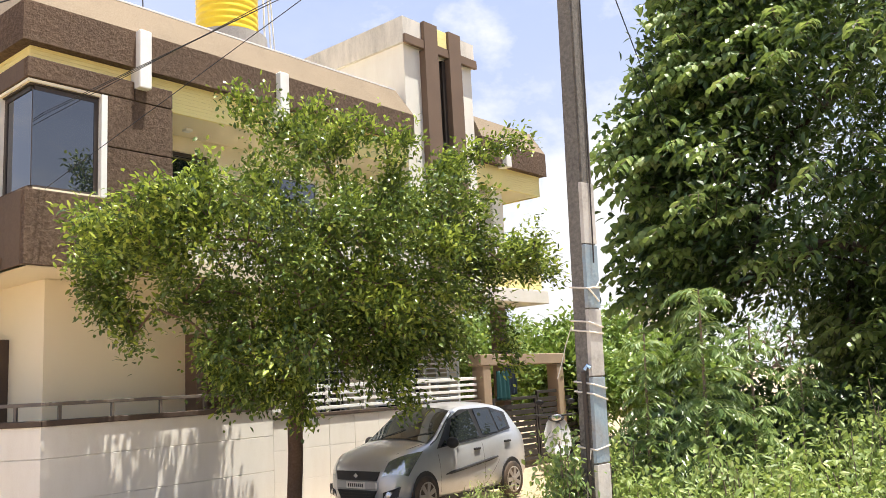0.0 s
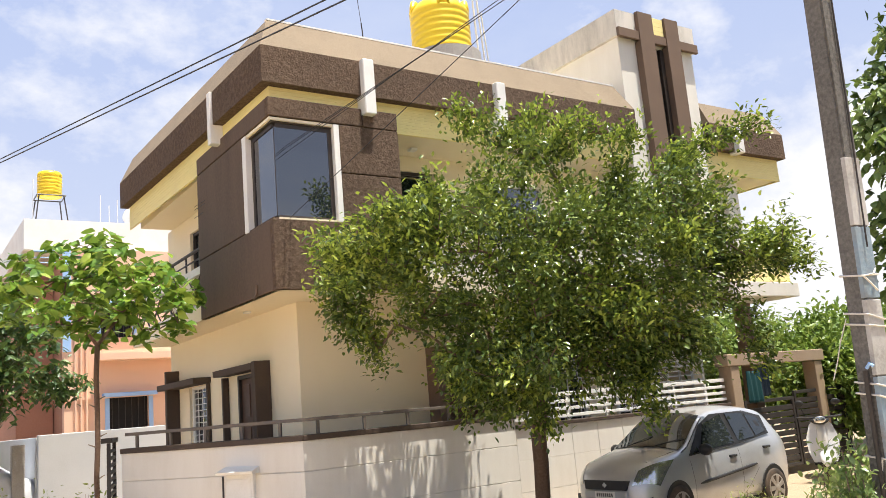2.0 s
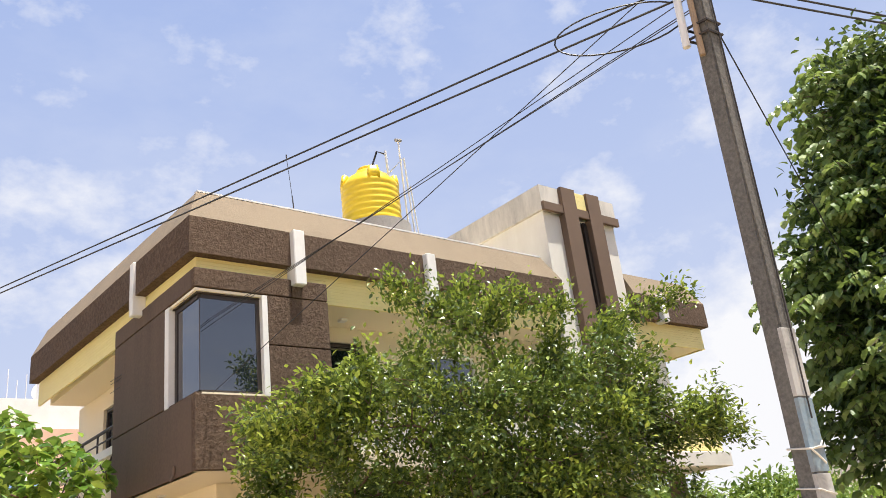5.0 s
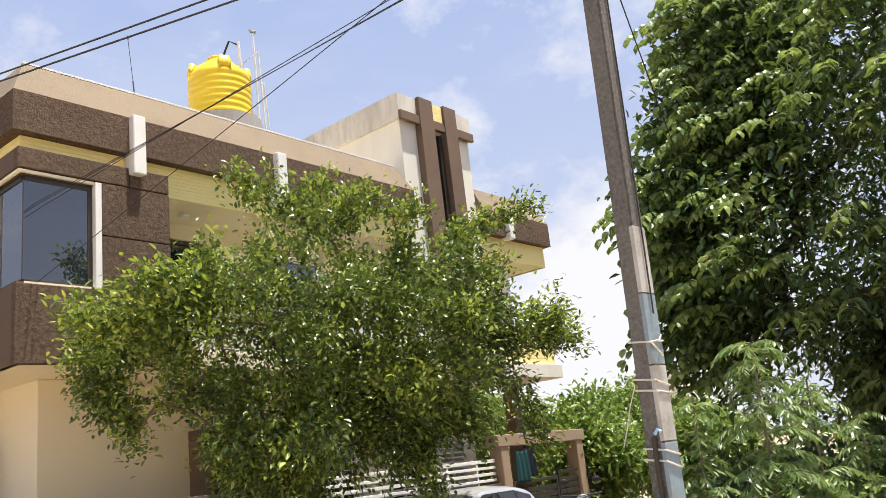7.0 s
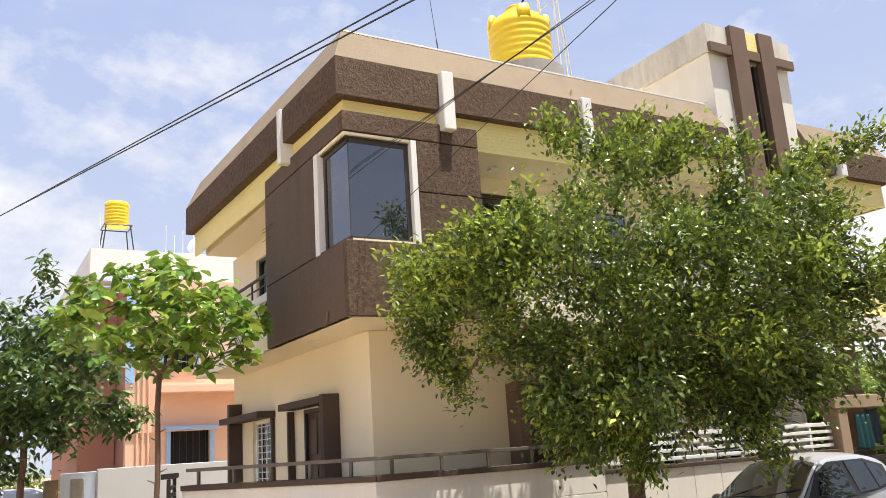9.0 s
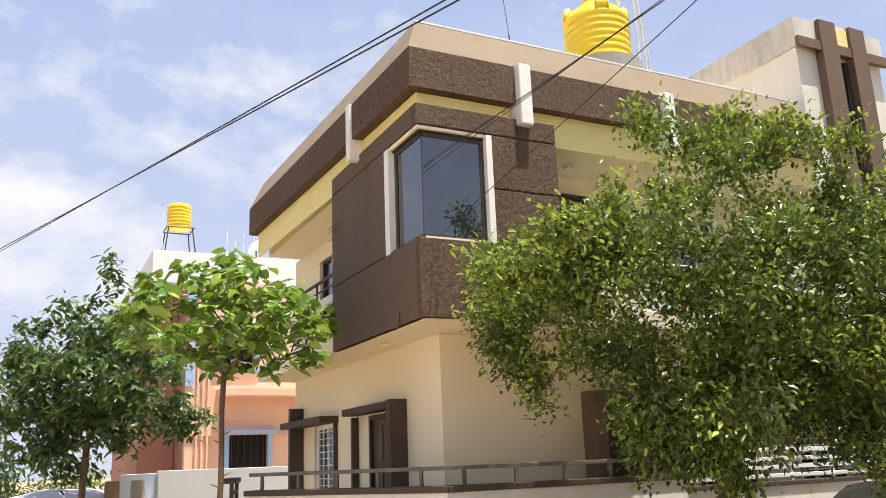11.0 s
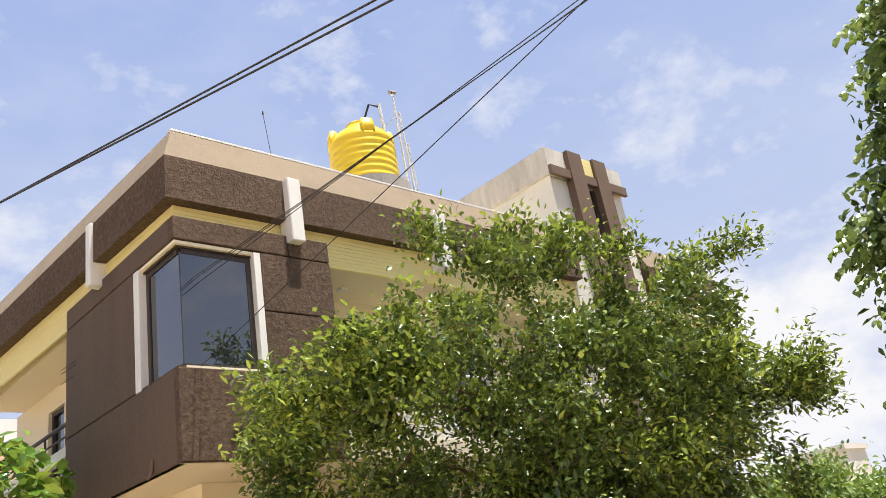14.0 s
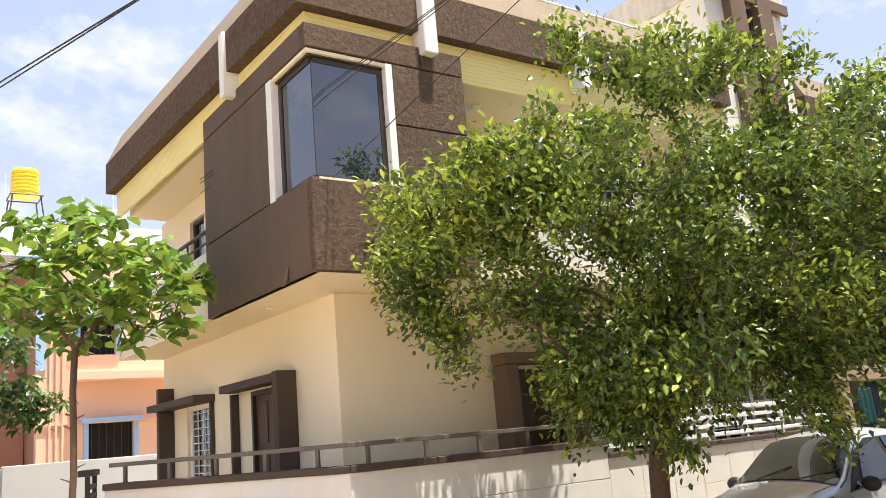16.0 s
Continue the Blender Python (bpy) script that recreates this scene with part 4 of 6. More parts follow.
# the street tree before the house: its outline across the picture plane, foot and head of the crown
SPAN = [-3.40, -3.10, -2.45, -2.06, -1.66, -1.37, -0.97, -0.70, -0.25, 0.46, 1.00, 1.45, 1.75, 1.95, 2.10, 2.50, 2.95]
HEAD = [3.55, 4.02, 4.03, 4.38, 4.90, 5.66, 5.84, 5.38, 5.46, 5.26, 5.12, 5.14, 4.70, 4.10, 3.68, 3.58, 3.26]
FOOT = [3.20, 3.22, 3.18, 2.92, 2.30, 1.65, 1.45, 1.50, 1.75, 1.60, 1.95, 2.15, 2.20, 2.60, 2.95, 3.05, 2.95]
RIGHT, AHEAD, MID = Vector((0.83, -0.555, 0)), Vector((0.555, 0.83, 0)), Vector((2.92, -2.40, 0))
targets = []
clumps = []
tries = 0
while len(clumps) < 184 and tries < 60000:
    tries += 1
    u, v, w = rnd.uniform(-2.85, 2.55), rnd.uniform(-1, 1), rnd.random()
    hi, lo = np.interp(u, SPAN, HEAD) - 0.34, np.interp(u, SPAN, FOOT) + (0.12 if -1.8 < u < 1.4 else 0.28)
    if hi < lo:
        hi = lo = (hi + lo) / 2
    half = 1.45 * math.sqrt(max(0.03, 1 - (abs(u + 0.3) / 3.3) ** 2))
    if abs(v) > math.sqrt(max(0, 1 - abs(2 * w - 1) ** 3)) + 0.1:
        continue
    q = MID + RIGHT * u + AHEAD * (v * half * (1.3 if v > 0 else 1.0) + 0.12 * u) + Vector((0, 0, lo + (hi - lo) * w))
    if any((q - c).length < 0.28 for c in clumps) or noise.noise(q * 1.3 + Vector((3.1, 0.4, 1.7))) < ((-0.08 if u > 0.5 else -0.22) if q.z > 3.2 else -0.28):
        continue
    clumps.append(q)
    for k in range(rnd.choice((3, 4, 5, 6))):
        targets.append(tuple(q + Vector((rnd.gauss(0, 0.125), rnd.gauss(0, 0.125), rnd.gauss(0, 0.10)))))
# low dense growth about the trunk
for k in range(46):
    u = rnd.uniform(-1.65, 1.35)
    q = MID + RIGHT * u + AHEAD * rnd.uniform(-0.5, 1.5) + Vector((0, 0, rnd.uniform(float(np.interp(u, SPAN, FOOT)) + 0.1, 2.9)))
    for m in range(4):
        targets.append(tuple(q + Vector((rnd.gauss(0, 0.15), rnd.gauss(0, 0.15), rnd.gauss(0, 0.13)))))
# the long shoot that stands out over the wing, and the low one that reaches to the pole
for k in range(8):
    targets.append(tuple(MID + RIGHT * (1.65 + 0.135 * k) + AHEAD * 0.45 + Vector((0, 0, 4.72 + 0.042 * k + 0.02 * (k % 3)))))
for k in range(9):
    targets.append(tuple(MID + RIGHT * (2.1 + 0.105 * k) + AHEAD * (0.3 + 0.02 * k) + Vector((0, 0, 3.5 - 0.045 * k + 0.03 * (k % 2)))))
# sprays that hang from the crown's foot: place across, head, count
for u0, z0, n in ((-2.92, 3.3, 7), (-2.66, 3.15, 9), (-3.05, 3.4, 5), (-2.8, 3.3, 8), (-1.95, 3.0, 3), (-1.6, 2.4, 4), (-1.3, 2.1, 5), (-0.7, 1.95, 6), (0.15, 2.2, 5), (0.52, 2.1, 7), (1.1, 2.4, 5), (1.84, 2.65, 8)):
    lean_ = rnd.uniform(-0.3, 0.35)
    for k in range(n):
        targets.append(tuple(MID + RIGHT * (u0 + 0.025 * k + rnd.gauss(0, 0.025)) + AHEAD * (lean_ + rnd.gauss(0, 0.04)) + Vector((0, 0, z0 - 0.10 * k))))
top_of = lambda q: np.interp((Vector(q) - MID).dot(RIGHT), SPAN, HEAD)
# the crown's head and scattered clumps take the leaves coloured as sunlit
lightest = [q for q in targets if top_of(q) - q[2] < 0.7 + 0.5 * noise.noise(Vector(q) * 0.8) or noise.noise(Vector(q) * 1.7) > 0.12]
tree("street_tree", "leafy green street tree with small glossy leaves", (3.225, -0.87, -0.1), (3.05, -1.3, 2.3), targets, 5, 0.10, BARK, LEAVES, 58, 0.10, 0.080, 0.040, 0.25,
     tips=(lightest, LEAFLITTONE, 40, 0.115, 0.082, 0.040, -0.15, False))

# the large dense tree beyond the pole
def blob(centre, radii, count, rnd, inner=0.55, power=0.5, gap=-0.3, freq=0.55):
    out_ = []
    while len(out_) < count:
        d = Vector((rnd.gauss(0, 1), rnd.gauss(0, 1), rnd.gauss(0, 1))).normalized()
        r = inner + (1 - inner) * rnd.random() ** power
        r *= 1 + 0.22 * noise.noise(d * 2.3 + Vector(centre))
        q = Vector(centre) + Vector((d.x * radii[0], d.y * radii[1], d.z * radii[2])) * r
        if q.z < 0.6 or noise.noise(q * freq) < gap:
            continue
        out_.append(tuple(q))
    return out_


def sprays(name, spots, centre, count, reach, length, width, material, parent, seed):
    """Arched leaf stalks at the crown's skin, with pairs of hanging leaflets along each."""
    r = random.Random(seed)
    verts, faces, stalks = [], [], bmesh.new()
    for _ in range(count):
        s = Vector(r.choice(spots)) + Vector((r.gauss(0, 0.2), r.gauss(0, 0.2), r.gauss(0, 0.15)))
        away = s - Vector(centre)
        d = (Vector((away.x, away.y, 0)).normalized() + Vector((r.gauss(0, 0.45), r.gauss(0, 0.45), 0))).normalized()
        side = Vector((-d.y, d.x, 0))
        ln = reach * r.uniform(0.6, 1.2)
        at = lambda q: s + d * ln * q + Vector((0, 0, ln * (0.5 * q - 0.75 * q * q)))
        tube(stalks, [at(0), at(0.5), at(1.0)], [0.008, 0.006, 0.003], 3, caps=False)
        for k in range(5):
            for sgn in (-1, 1):
                base = at(0.2 + 0.2 * k)
                out_ = (side * sgn * r.uniform(0.55, 1.0) + d * r.uniform(0.2, 0.7)).normalized()
                a, w = length * r.uniform(0.75, 1.15), width * r.uniform(0.8, 1.15) * 0.5
                across = d * w
                p1 = base + out_ * a * 0.42 - Vector((0, 0, a * 0.07))
                p2 = base + out_ * a * 0.66 - Vector((0, 0, a * r.uniform(0.25, 0.4)))
                p3 = base + out_ * a * 0.72 - Vector((0, 0, a * r.uniform(0.6, 0.8)))
                b = len(verts)
                up = Vector((0, 0, w * 0.25))
                verts += [tuple(base), tuple(p1 + across - up), tuple(p1 + up * 0.5), tuple(p1 - across - up), tuple(p2 + across * 0.85 - up), tuple(p2), tuple(p2 - across * 0.85 - up), tuple(p3)]
                faces += [(b, b + 1, b + 2), (b, b + 2, b + 3), (b + 1, b + 4, b + 5, b + 2), (b + 2, b + 5, b + 6, b + 3), (b + 4, b + 7, b + 5), (b + 5, b + 7, b + 6)]
    tagged(part("stalk", stalks, BARKPALE, parent), kind="stuff")
    return tagged(raw(name, verts, faces, material, parent), kind="stuff")


ACROSS = Vector((0.655, -0.755, 0))
SHADE = Vector((8.35, -7.55, 4.55))
targets = blob(SHADE, (3.4, 3.4, 3.6), 860, rnd, 0.45, gap=-0.25, freq=0.85)
targets += blob((7.3, -9.0, 2.7), (2.3, 1.9, 2.2), 280, rnd, 0.4, gap=-0.25, freq=0.85)
targets = [q for q in targets if not ((Vector(q) - SHADE).dot(ACROSS) < -0.5 and q[2] < 2.9)]
targets += blob(SHADE + ACROSS * 1.2 + Vector((-0.6, -0.5, -2.3)), (2.2, 2.0, 1.7), 220, rnd, 0.3, gap=-0.3, freq=0.9)
targets += blob((10.3, -7.5, 2.1), (1.7, 1.9, 1.9), 420, rnd, 0.2, gap=-0.5, freq=0.9)
targets += blob((11.6, -6.6, 1.6), (1.5, 1.5, 1.5), 240, rnd, 0.2, gap=-0.5, freq=0.9)
targets += blob(SHADE - ACROSS * 3.0 + Vector((0, 0, -1.2)), (0.7, 0.7, 1.1), 46, rnd, 0.1, gap=-0.1, freq=1.3)
targets += blob(SHADE - ACROSS * 3.35 + Vector((0, 0, -0.3)), (0.5, 0.5, 0.9), 34, rnd, 0.1, gap=-0.1, freq=1.3)
targets += blob(SHADE - ACROSS * 2.5 + Vector((0, 0, 0.5)), (0.9, 0.9, 1.3), 70, rnd, 0.2, gap=-0.1, freq=1.1)
targets += blob(SHADE - ACROSS * 1.9 + Vector((0, 0, 2.3)), (0.9, 0.9, 1.2), 80, rnd, 0.2, gap=-0.1, freq=1.1)
# only the crown's skin gets the sprays coloured as sunlit
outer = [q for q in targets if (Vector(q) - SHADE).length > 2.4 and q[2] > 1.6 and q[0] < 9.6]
shade_tree = tree("shade_tree", "large dense dark green tree with drooping leaves", (8.2, -7.5, -0.1), (8.1, -7.5, 2.2), targets, 8, 0.19, BARKSHADED, LEAFSHADED, 60, 0.22, 0.14, 0.066, 0.5, fold=0.35)
sprays("drooping_foliage", outer, tuple(SHADE), 1500, 0.50, 0.18, 0.092, LEAFLITPALE, shade_tree, 71)

# the broad-leaved sapling by the side gate
targets = []
for k in range(122):
    a, r = rnd.uniform(0, 6.283), rnd.random() ** 0.55
    h = rnd.random()
    targets.append((-1.52 + math.cos(a) * r * 1.4, 2.6 + math.sin(a) * r * 1.3, 3.0 + h * 1.5 * (1.1 - 0.5 * r) + 0.2 * r))
tree("almond_sapling", "slim sapling with large light-green leaves", (-1.54, 2.6, -0.1), (-1.52, 2.6, 3.0), targets, 21, 0.036, BARK, LEAFSAPLING, 12, 0.24, 0.21, 0.125, 0.3, whorl=True, fold=0.12)
# stubs left on its stem
ob = thing("stem_stub", "short broken side shoots on the sapling stem", "twig")
for z, d in ((1.75, (0.13, 0.02)), (1.62, (-0.12, -0.03)), (2.15, (-0.09, 0.02)), (2.25, (0.1, -0.04)), (1.2, (0.1, 0.03))):
    part("stub", tubes(([(-1.53, 2.6, z), (-1.53 + d[0], 2.6 + d[1], z + 0.05)], [0.012, 0.006]), sides=5), BARKPALE, ob)

# darker tree along the side lane
targets = blob((-2.6, 8.2, 3.4), (1.6, 1.5, 1.65), 300, rnd, 0.2, gap=-0.2, freq=1.0)
targets += [(-2.6 + rnd.gauss(0, 0.15), 8.2 + rnd.gauss(0, 0.15), z) for z in (5.0, 5.2, 5.4, 5.6, 5.75)]
targets += [(-1.1 + rnd.gauss(0, 0.25), 7.9 + rnd.gauss(0, 0.2), 2.7 + rnd.gauss(0, 0.12)) for _ in range(12)]
tree("lane_tree", "dark green tree with drooping rosettes of leaves", (-2.72, 8.1, -0.1), (-2.7, 8.1, 2.4), targets, 31, 0.06, BARK, LEAFDARK, 24, 0.4, 0.19, 0.08, 0.4, whorl=True, fold=0.3)
targets = blob((-5.6, 14.5, 3.0), (2.0, 1.8, 2.0), 130, rnd, 0.2, gap=-0.4)
tree("lane_tree", "dark green tree with drooping rosettes of leaves", (-5.6, 14.6, -0.1), (-5.6, 14.5, 1.6), targets, 33, 0.08, BARKPALE, LEAFDARK, 44, 0.25, 0.2, 0.07, 0.5, fold=0.3)


def shrub(name, label, x, y, radius, height, count, seed, leaf, per, length, width, droop=0.2, spread=0.12, ob=None):
    r = random.Random(seed)
    ob = thing(name, label, "shrub")
    stems, tips = bmesh.new(), []
    for k in range(count):
        a, q = r.uniform(0, 6.283), r.random() ** 0.6 * radius
        h = height * (0.45 + 0.55 * r.random()) * (1 - 0.35 * (q / radius) ** 2)
        foot = Vector((x + math.cos(a) * q * 0.45, y + math.sin(a) * q * 0.45, -0.05))
        tip = Vector((x + math.cos(a) * q, y + math.sin(a) * q, h))
        mid = foot.lerp(tip, 0.5) + Vector((r.uniform(-1, 1), r.uniform(-1, 1), 0.5)) * 0.06
        tube(stems, [foot, mid, tip], [0.012, 0.008, 0.003], 4, caps=False)
        for s in (0.35, 0.5, 0.65, 0.78, 0.9, 1.0):
            p = foot.lerp(mid, s * 2) if s < 0.5 else mid.lerp(tip, s * 2 - 1)
            tips.append(tuple(p))
    tagged(part("stem", stems, BARKPALE, ob), kind="stuff")
    tagged(leaf_cloud("foliage", tips, spread, per, length, width, leaf, ob, seed, droop), kind="stuff")
    return ob


# undergrowth on the verge beyond the pole
def verge(u, v):
    """A spot v metres ahead and u metres across from the verge's corner."""
    return (-4.33 + 0.755 * v + 0.655 * u, -10.07 + 0.655 * v - 0.755 * u)


k = 0
for v in (5.9, 6.9, 8.0, 9.4, 11.0):
    for i in range(7):
        u = v * (0.19 + 0.062 * i) + rnd.uniform(-0.15, 0.15)
        x, y = verge(u + 0.1, v + rnd.uniform(-0.3, 0.3))
        h = rnd.uniform(0.95, 1.55) * (0.9 + 0.05 * i)
        shrub("shrub", "wild green undergrowth shrub on the verge", x, y, 0.55, h, 15, 100 + k, LEAFSHRUB if k % 3 else GRASS, 17, 0.066, 0.032, 0.4, 0.11)
        k += 1
# the feathery sapling that stands over the undergrowth
def feathery(name, label, root, top, radius, fronds, seed, leaf, length, z_low):
    r = random.Random(seed)
    ob = thing(name, label, "sapling")
    root, top = Vector(root), Vector(top)
    stem = tubes(([root, root.lerp(top, 0.4) + Vector((0.04, 0.02, 0)), top], [0.022, 0.016, 0.008]), sides=6)
    part("trunk", stem, BARKPALE, ob)
    stalks, verts, faces = bmesh.new(), [], []
    for k in range(fronds):
        s = z_low + (1 - z_low) * r.random()
        p = root.lerp(top, s)
        a = r.uniform(0, 6.283)
        out_ = Vector((math.cos(a), math.sin(a), 0))
        reach = radius * (0.55 + 0.5 * r.random()) * (1.15 - 0.5 * s)
        pts = [p + out_ * reach * q + Vector((0, 0, 0.35 * reach * q * 1.6 - 0.75 * reach * q * q)) for q in (0, 0.25, 0.5, 0.75, 1.0)]
        tube(stalks, pts, [0.006, 0.005, 0.004, 0.003, 0.002], 3, caps=False)
        for j in range(15):
            q = 0.15 + 0.85 * j / 15
            i0 = min(3, int(q * 4))
            c = pts[i0].lerp(pts[i0 + 1], q * 4 - i0)
            along = (pts[i0 + 1] - pts[i0]).normalized()
            side = along.cross(Vector((0, 0, 1))).normalized()
            for sgn in (-1, 1):
                d = (along * r.uniform(0.1, 0.9) + side * sgn * r.uniform(0.4, 1.1) + Vector((0, 0, -r.uniform(0.2, 1.1)))).normalized()
                w = along * length * 0.13
                L = length * (0.75 + 0.4 * r.random())
                b = len(verts)
                verts += [tuple(c), tuple(c + d * L * 0.45 + w), tuple(c + d * L), tuple(c + d * L * 0.45 - w)]
                faces += [(b, b + 1, b + 2), (b, b + 2, b + 3)]
    tagged(part("stalk", stalks, LEAFSHRUB, ob), kind="stuff")
    tagged(raw("frond", verts, faces, leaf, ob), kind="stuff")
    return ob


for u, v, h, rad_, n in ((2.15, 7.3, 2.42, 0.55, 170), (1.8, 7.9, 2.1, 0.42, 100), (2.65, 7.6, 2.1, 0.5, 130), (3.4, 8.4, 1.8, 0.5, 110)):
    x, y = verge(u, v)
    feathery("feathery_sapling", "slim sapling with feathery green leaflets", (x, y, -0.1), (x + 0.1, y - 0.05, h), rad_ * 0.9, int(n * 0.62), int(u * 100), LEAFFEATHER, 0.085, 0.3)
# thicket with the tree's shade put into its dark leaf colour
for i in range(14):
    x, y = verge(2.6 + 0.42 * i * (1 if i % 2 else 0.8), 10.0 + (i * 7 % 5) * 0.35)
    shrub("shrub", "leafy thicket in shade-dark green under the large tree", x, y, 0.8, 1.6, 26, 500 + i, LEAFSHADED, 16, 0.14, 0.07, 0.4, 0.16)
# weeds about the pole and along the track
for x, y, r_, h in ((0.44, -6.93, 0.14, 1.55), (0.50, -6.87, 0.14, 1.3), (0.86, -7.0, 0.14, 1.4), (0.92, -7.16, 0.18, 1.1), (0.40, -6.98, 0.12, 0.95)):
    shrub("creeper", "leafy creeper growing round the pole", x, y, r_, h, 18, int(h * 1000), LEAFFEATHER if h > 1.5 else LEAFSHRUB, 26, 0.048, 0.026, 0.7, 0.07)
for i, (x, y, h) in enumerate(((3.0, -4.3, 0.8), (3.5, -4.0, 0.62), (2.4, -4.6, 0.55), (4.6, -3.9, 0.5), (5.6, -3.6, 0.72), (6.1, -3.7, 0.6), (6.9, -3.9, 0.8), (7.8, -4.1, 1.0), (8.8, -4.2, 1.2))):
    shrub("weed", "feathery green roadside weed clump", x, y, 0.34, h, 12, 700 + i, GRASS, 7, 0.09, 0.016, 0.1, 0.08)
for i, (x, y, h) in enumerate(((-2.4, 3.2, 0.75), (-3.0, 3.9, 0.8), (-2.0, 4.2, 0.85), (-2.6, 5.2, 0.9), (-1.6, 3.0, 0.8), (-3.4, 5.0, 0.85), (-1.9, 2.2, 0.6), (-2.9, 2.6, 0.6))):
    shrub("weed", "yellow-green weeds in the side lane", x, y, 0.42, h + 0.3, 16, 800 + i, GRASS, 8, 0.075, 0.03, 0.1, 0.1)
# low growth closing the lane
for i, (x, y) in enumerate(((-8.6, 15.0), (-7.0, 16.0), (-5.4, 16.4), (-3.9, 16.2), (-2.5, 16.6), (-9.5, 12.5))):
    shrub("shrub", "yellow-green shrub closing the side lane", x, y, 1.2, 2.6, 34, 900 + i, LEAFDARK if i % 2 else GRASS, 14, 0.14, 0.06, 0.3, 0.2)
# greenery behind the gate
for i, (x, y, z, r_) in enumerate(((13.5, 1.2, 1.9, 1.3), (15.0, -0.6, 1.6, 1.2), (13.0, -1.8, 1.4, 1.0), (17.0, 1.6, 2.0, 1.5), (12.3, 0.6, 1.5, 0.9), (15.6, 5.6, 2.4, 1.7), (18.2, 8.2, 2.6, 1.9), (13.3, 3.5, 2.0, 1.2))):
    targets = blob((x, y, z), (r_, r_, r_ * 0.9), 110, rnd, 0.3, gap=-0.5)
    tree("garden_tree", "bushy bright green tree behind the gate", (x, y, -0.1), (x, y, max(0.8, z - r_ * 0.5)), targets, 60 + i, 0.06, BARKPALE, LEAFGARDEN, 62, 0.2, 0.17, 0.085, 0.35)

# ---- the pole and its cables ----
pole = thing("utility_pole", "weathered concrete utility pole with faded paint bands", "utility pole")
PX, PY = 0.612, -7.049
def pole_at(z):
    return PX - 0.0415 * z, PY - 0.0516 * z
TURN = Matrix.Rotation(radians(-5), 3, "Z")
def pole_block(z0, z1, hx, hy, grow=0.0, front=False):
    bm = bmesh.new()
    rings = []
    for z in (z0, z1):
        cx, cy = pole_at(z)
        tap = 1 - 0.03 * z
        a, b = -hx * tap - grow, hx * tap + grow
        back = -hy * tap * 0.62 if front else hy * tap + grow
        ring = [(a, -hy * tap - grow), (b, -hy * tap - grow), (b, back), (a, back)]
        rings.append([bm.verts.new(TURN @ Vector((u, v, 0)) + Vector((cx, cy, z))) for u, v in ring])
    bm.faces.new(rings[0][::-1])
    bm.faces.new(rings[1])
    for i in range(4):
        bm.faces.new((rings[0][i], rings[0][(i + 1) % 4], rings[1][(i + 1) % 4], rings[1][i]))
    bmesh.ops.bevel(bm, geom=bm.edges[:], offset=0.002 if front else 0.012, segments=1 if front else 2, affect="EDGES")
    return bm
part("shaft", pole_block(-0.3, 7.9, 0.067, 0.067), POLE, pole)
for z0, z1, paint, words in ((2.575, 2.96, WHITEPOLE, "faded white paint band"), (2.17, 2.565, BLUEPAINT, "faded blue paint band"), (1.75, 2.16, WHITEPOLE, "faded white paint band"),
                             (1.22, 1.74, BLUEPAINT, "faded blue paint band"), (0.3, 1.21, WHITEPOLE, "faded white paint band")):
    part("paint_band", pole_block(z0, z1, 0.067, 0.067, 0.003, front=True), paint, pole, words)
for z, tilt in ((2.29, 0.01), (2.08, -0.03), (2.02, -0.01), (1.70, -0.03), (1.64, -0.04), (1.3, 0.02)):
    cx, cy = pole_at(z)
    tap = (1 - 0.03 * z) * 0.067 + 0.007
    pts = [TURN @ Vector((u * tap, v * tap, 0)) + Vector((cx, cy, z + dz)) for u, v, dz in ((-1, 1, 0.02), (-1, -1, 0), (1, -1, tilt), (1, 1, 0.02), (-1, 1, 0.02))]
    part("binding", tubes((pts, 0.006), sides=5), ROPE, pole, "pale rope tied round the pole")
def on_pole(u, v, z):
    """A spot beside the shaft, in its own turned axes."""
    cx, cy = pole_at(z)
    return TURN @ Vector((u, v, 0)) + Vector((cx, cy, z))
part("knot", tubes(([on_pole(-0.07, -0.075, 2.29), on_pole(-0.03, -0.085, 2.25), on_pole(0.03, -0.08, 2.21)], 0.006), ([on_pole(-0.07, -0.075, 2.29), on_pole(0.0, -0.09, 2.3), on_pole(0.04, -0.08, 2.33)], 0.005), sides=5), ROPE, pole, "pale rope knot with loose ends")
part("loose_rope", tubes(([on_pole(-0.08, 0.06, 2.07), on_pole(-0.10, 0.10, 1.95), on_pole(-0.11, 0.13, 1.84), on_pole(-0.14, 0.15, 1.74)], 0.0035), ([on_pole(-0.075, -0.03, 1.3), on_pole(-0.085, -0.01, 1.15), on_pole(-0.085, 0.03, 0.8), on_pole(-0.08, 0.04, 0.3)], 0.005), sides=5), ROPE, pole, "loose pale rope end")
part("service_conduit", tubes(([on_pole(-0.082, -0.02, 0.0), on_pole(-0.080, -0.01, 1.78)], 0.014), ([on_pole(0.0, -0.078, 2.45), on_pole(0.02, -0.07, 3.2), on_pole(0.035, -0.066, 5.4)], 0.005)), DARKMETAL, pole, "dark cable conduit")
part("tape", tubes(([on_pole(-0.080, -0.02, 1.79), on_pole(-0.078, -0.04, 1.815), on_pole(-0.075, -0.06, 1.80)], 0.010)), SKYBLUE, pole, "blue tape round the conduit's mouth")
part("tube_lamp", tubes(([on_pole(-0.115, 0.085, 4.83), on_pole(-0.10, 0.075, 5.9)], 0.026)), PIPE, pole, "grey tubular street lamp")
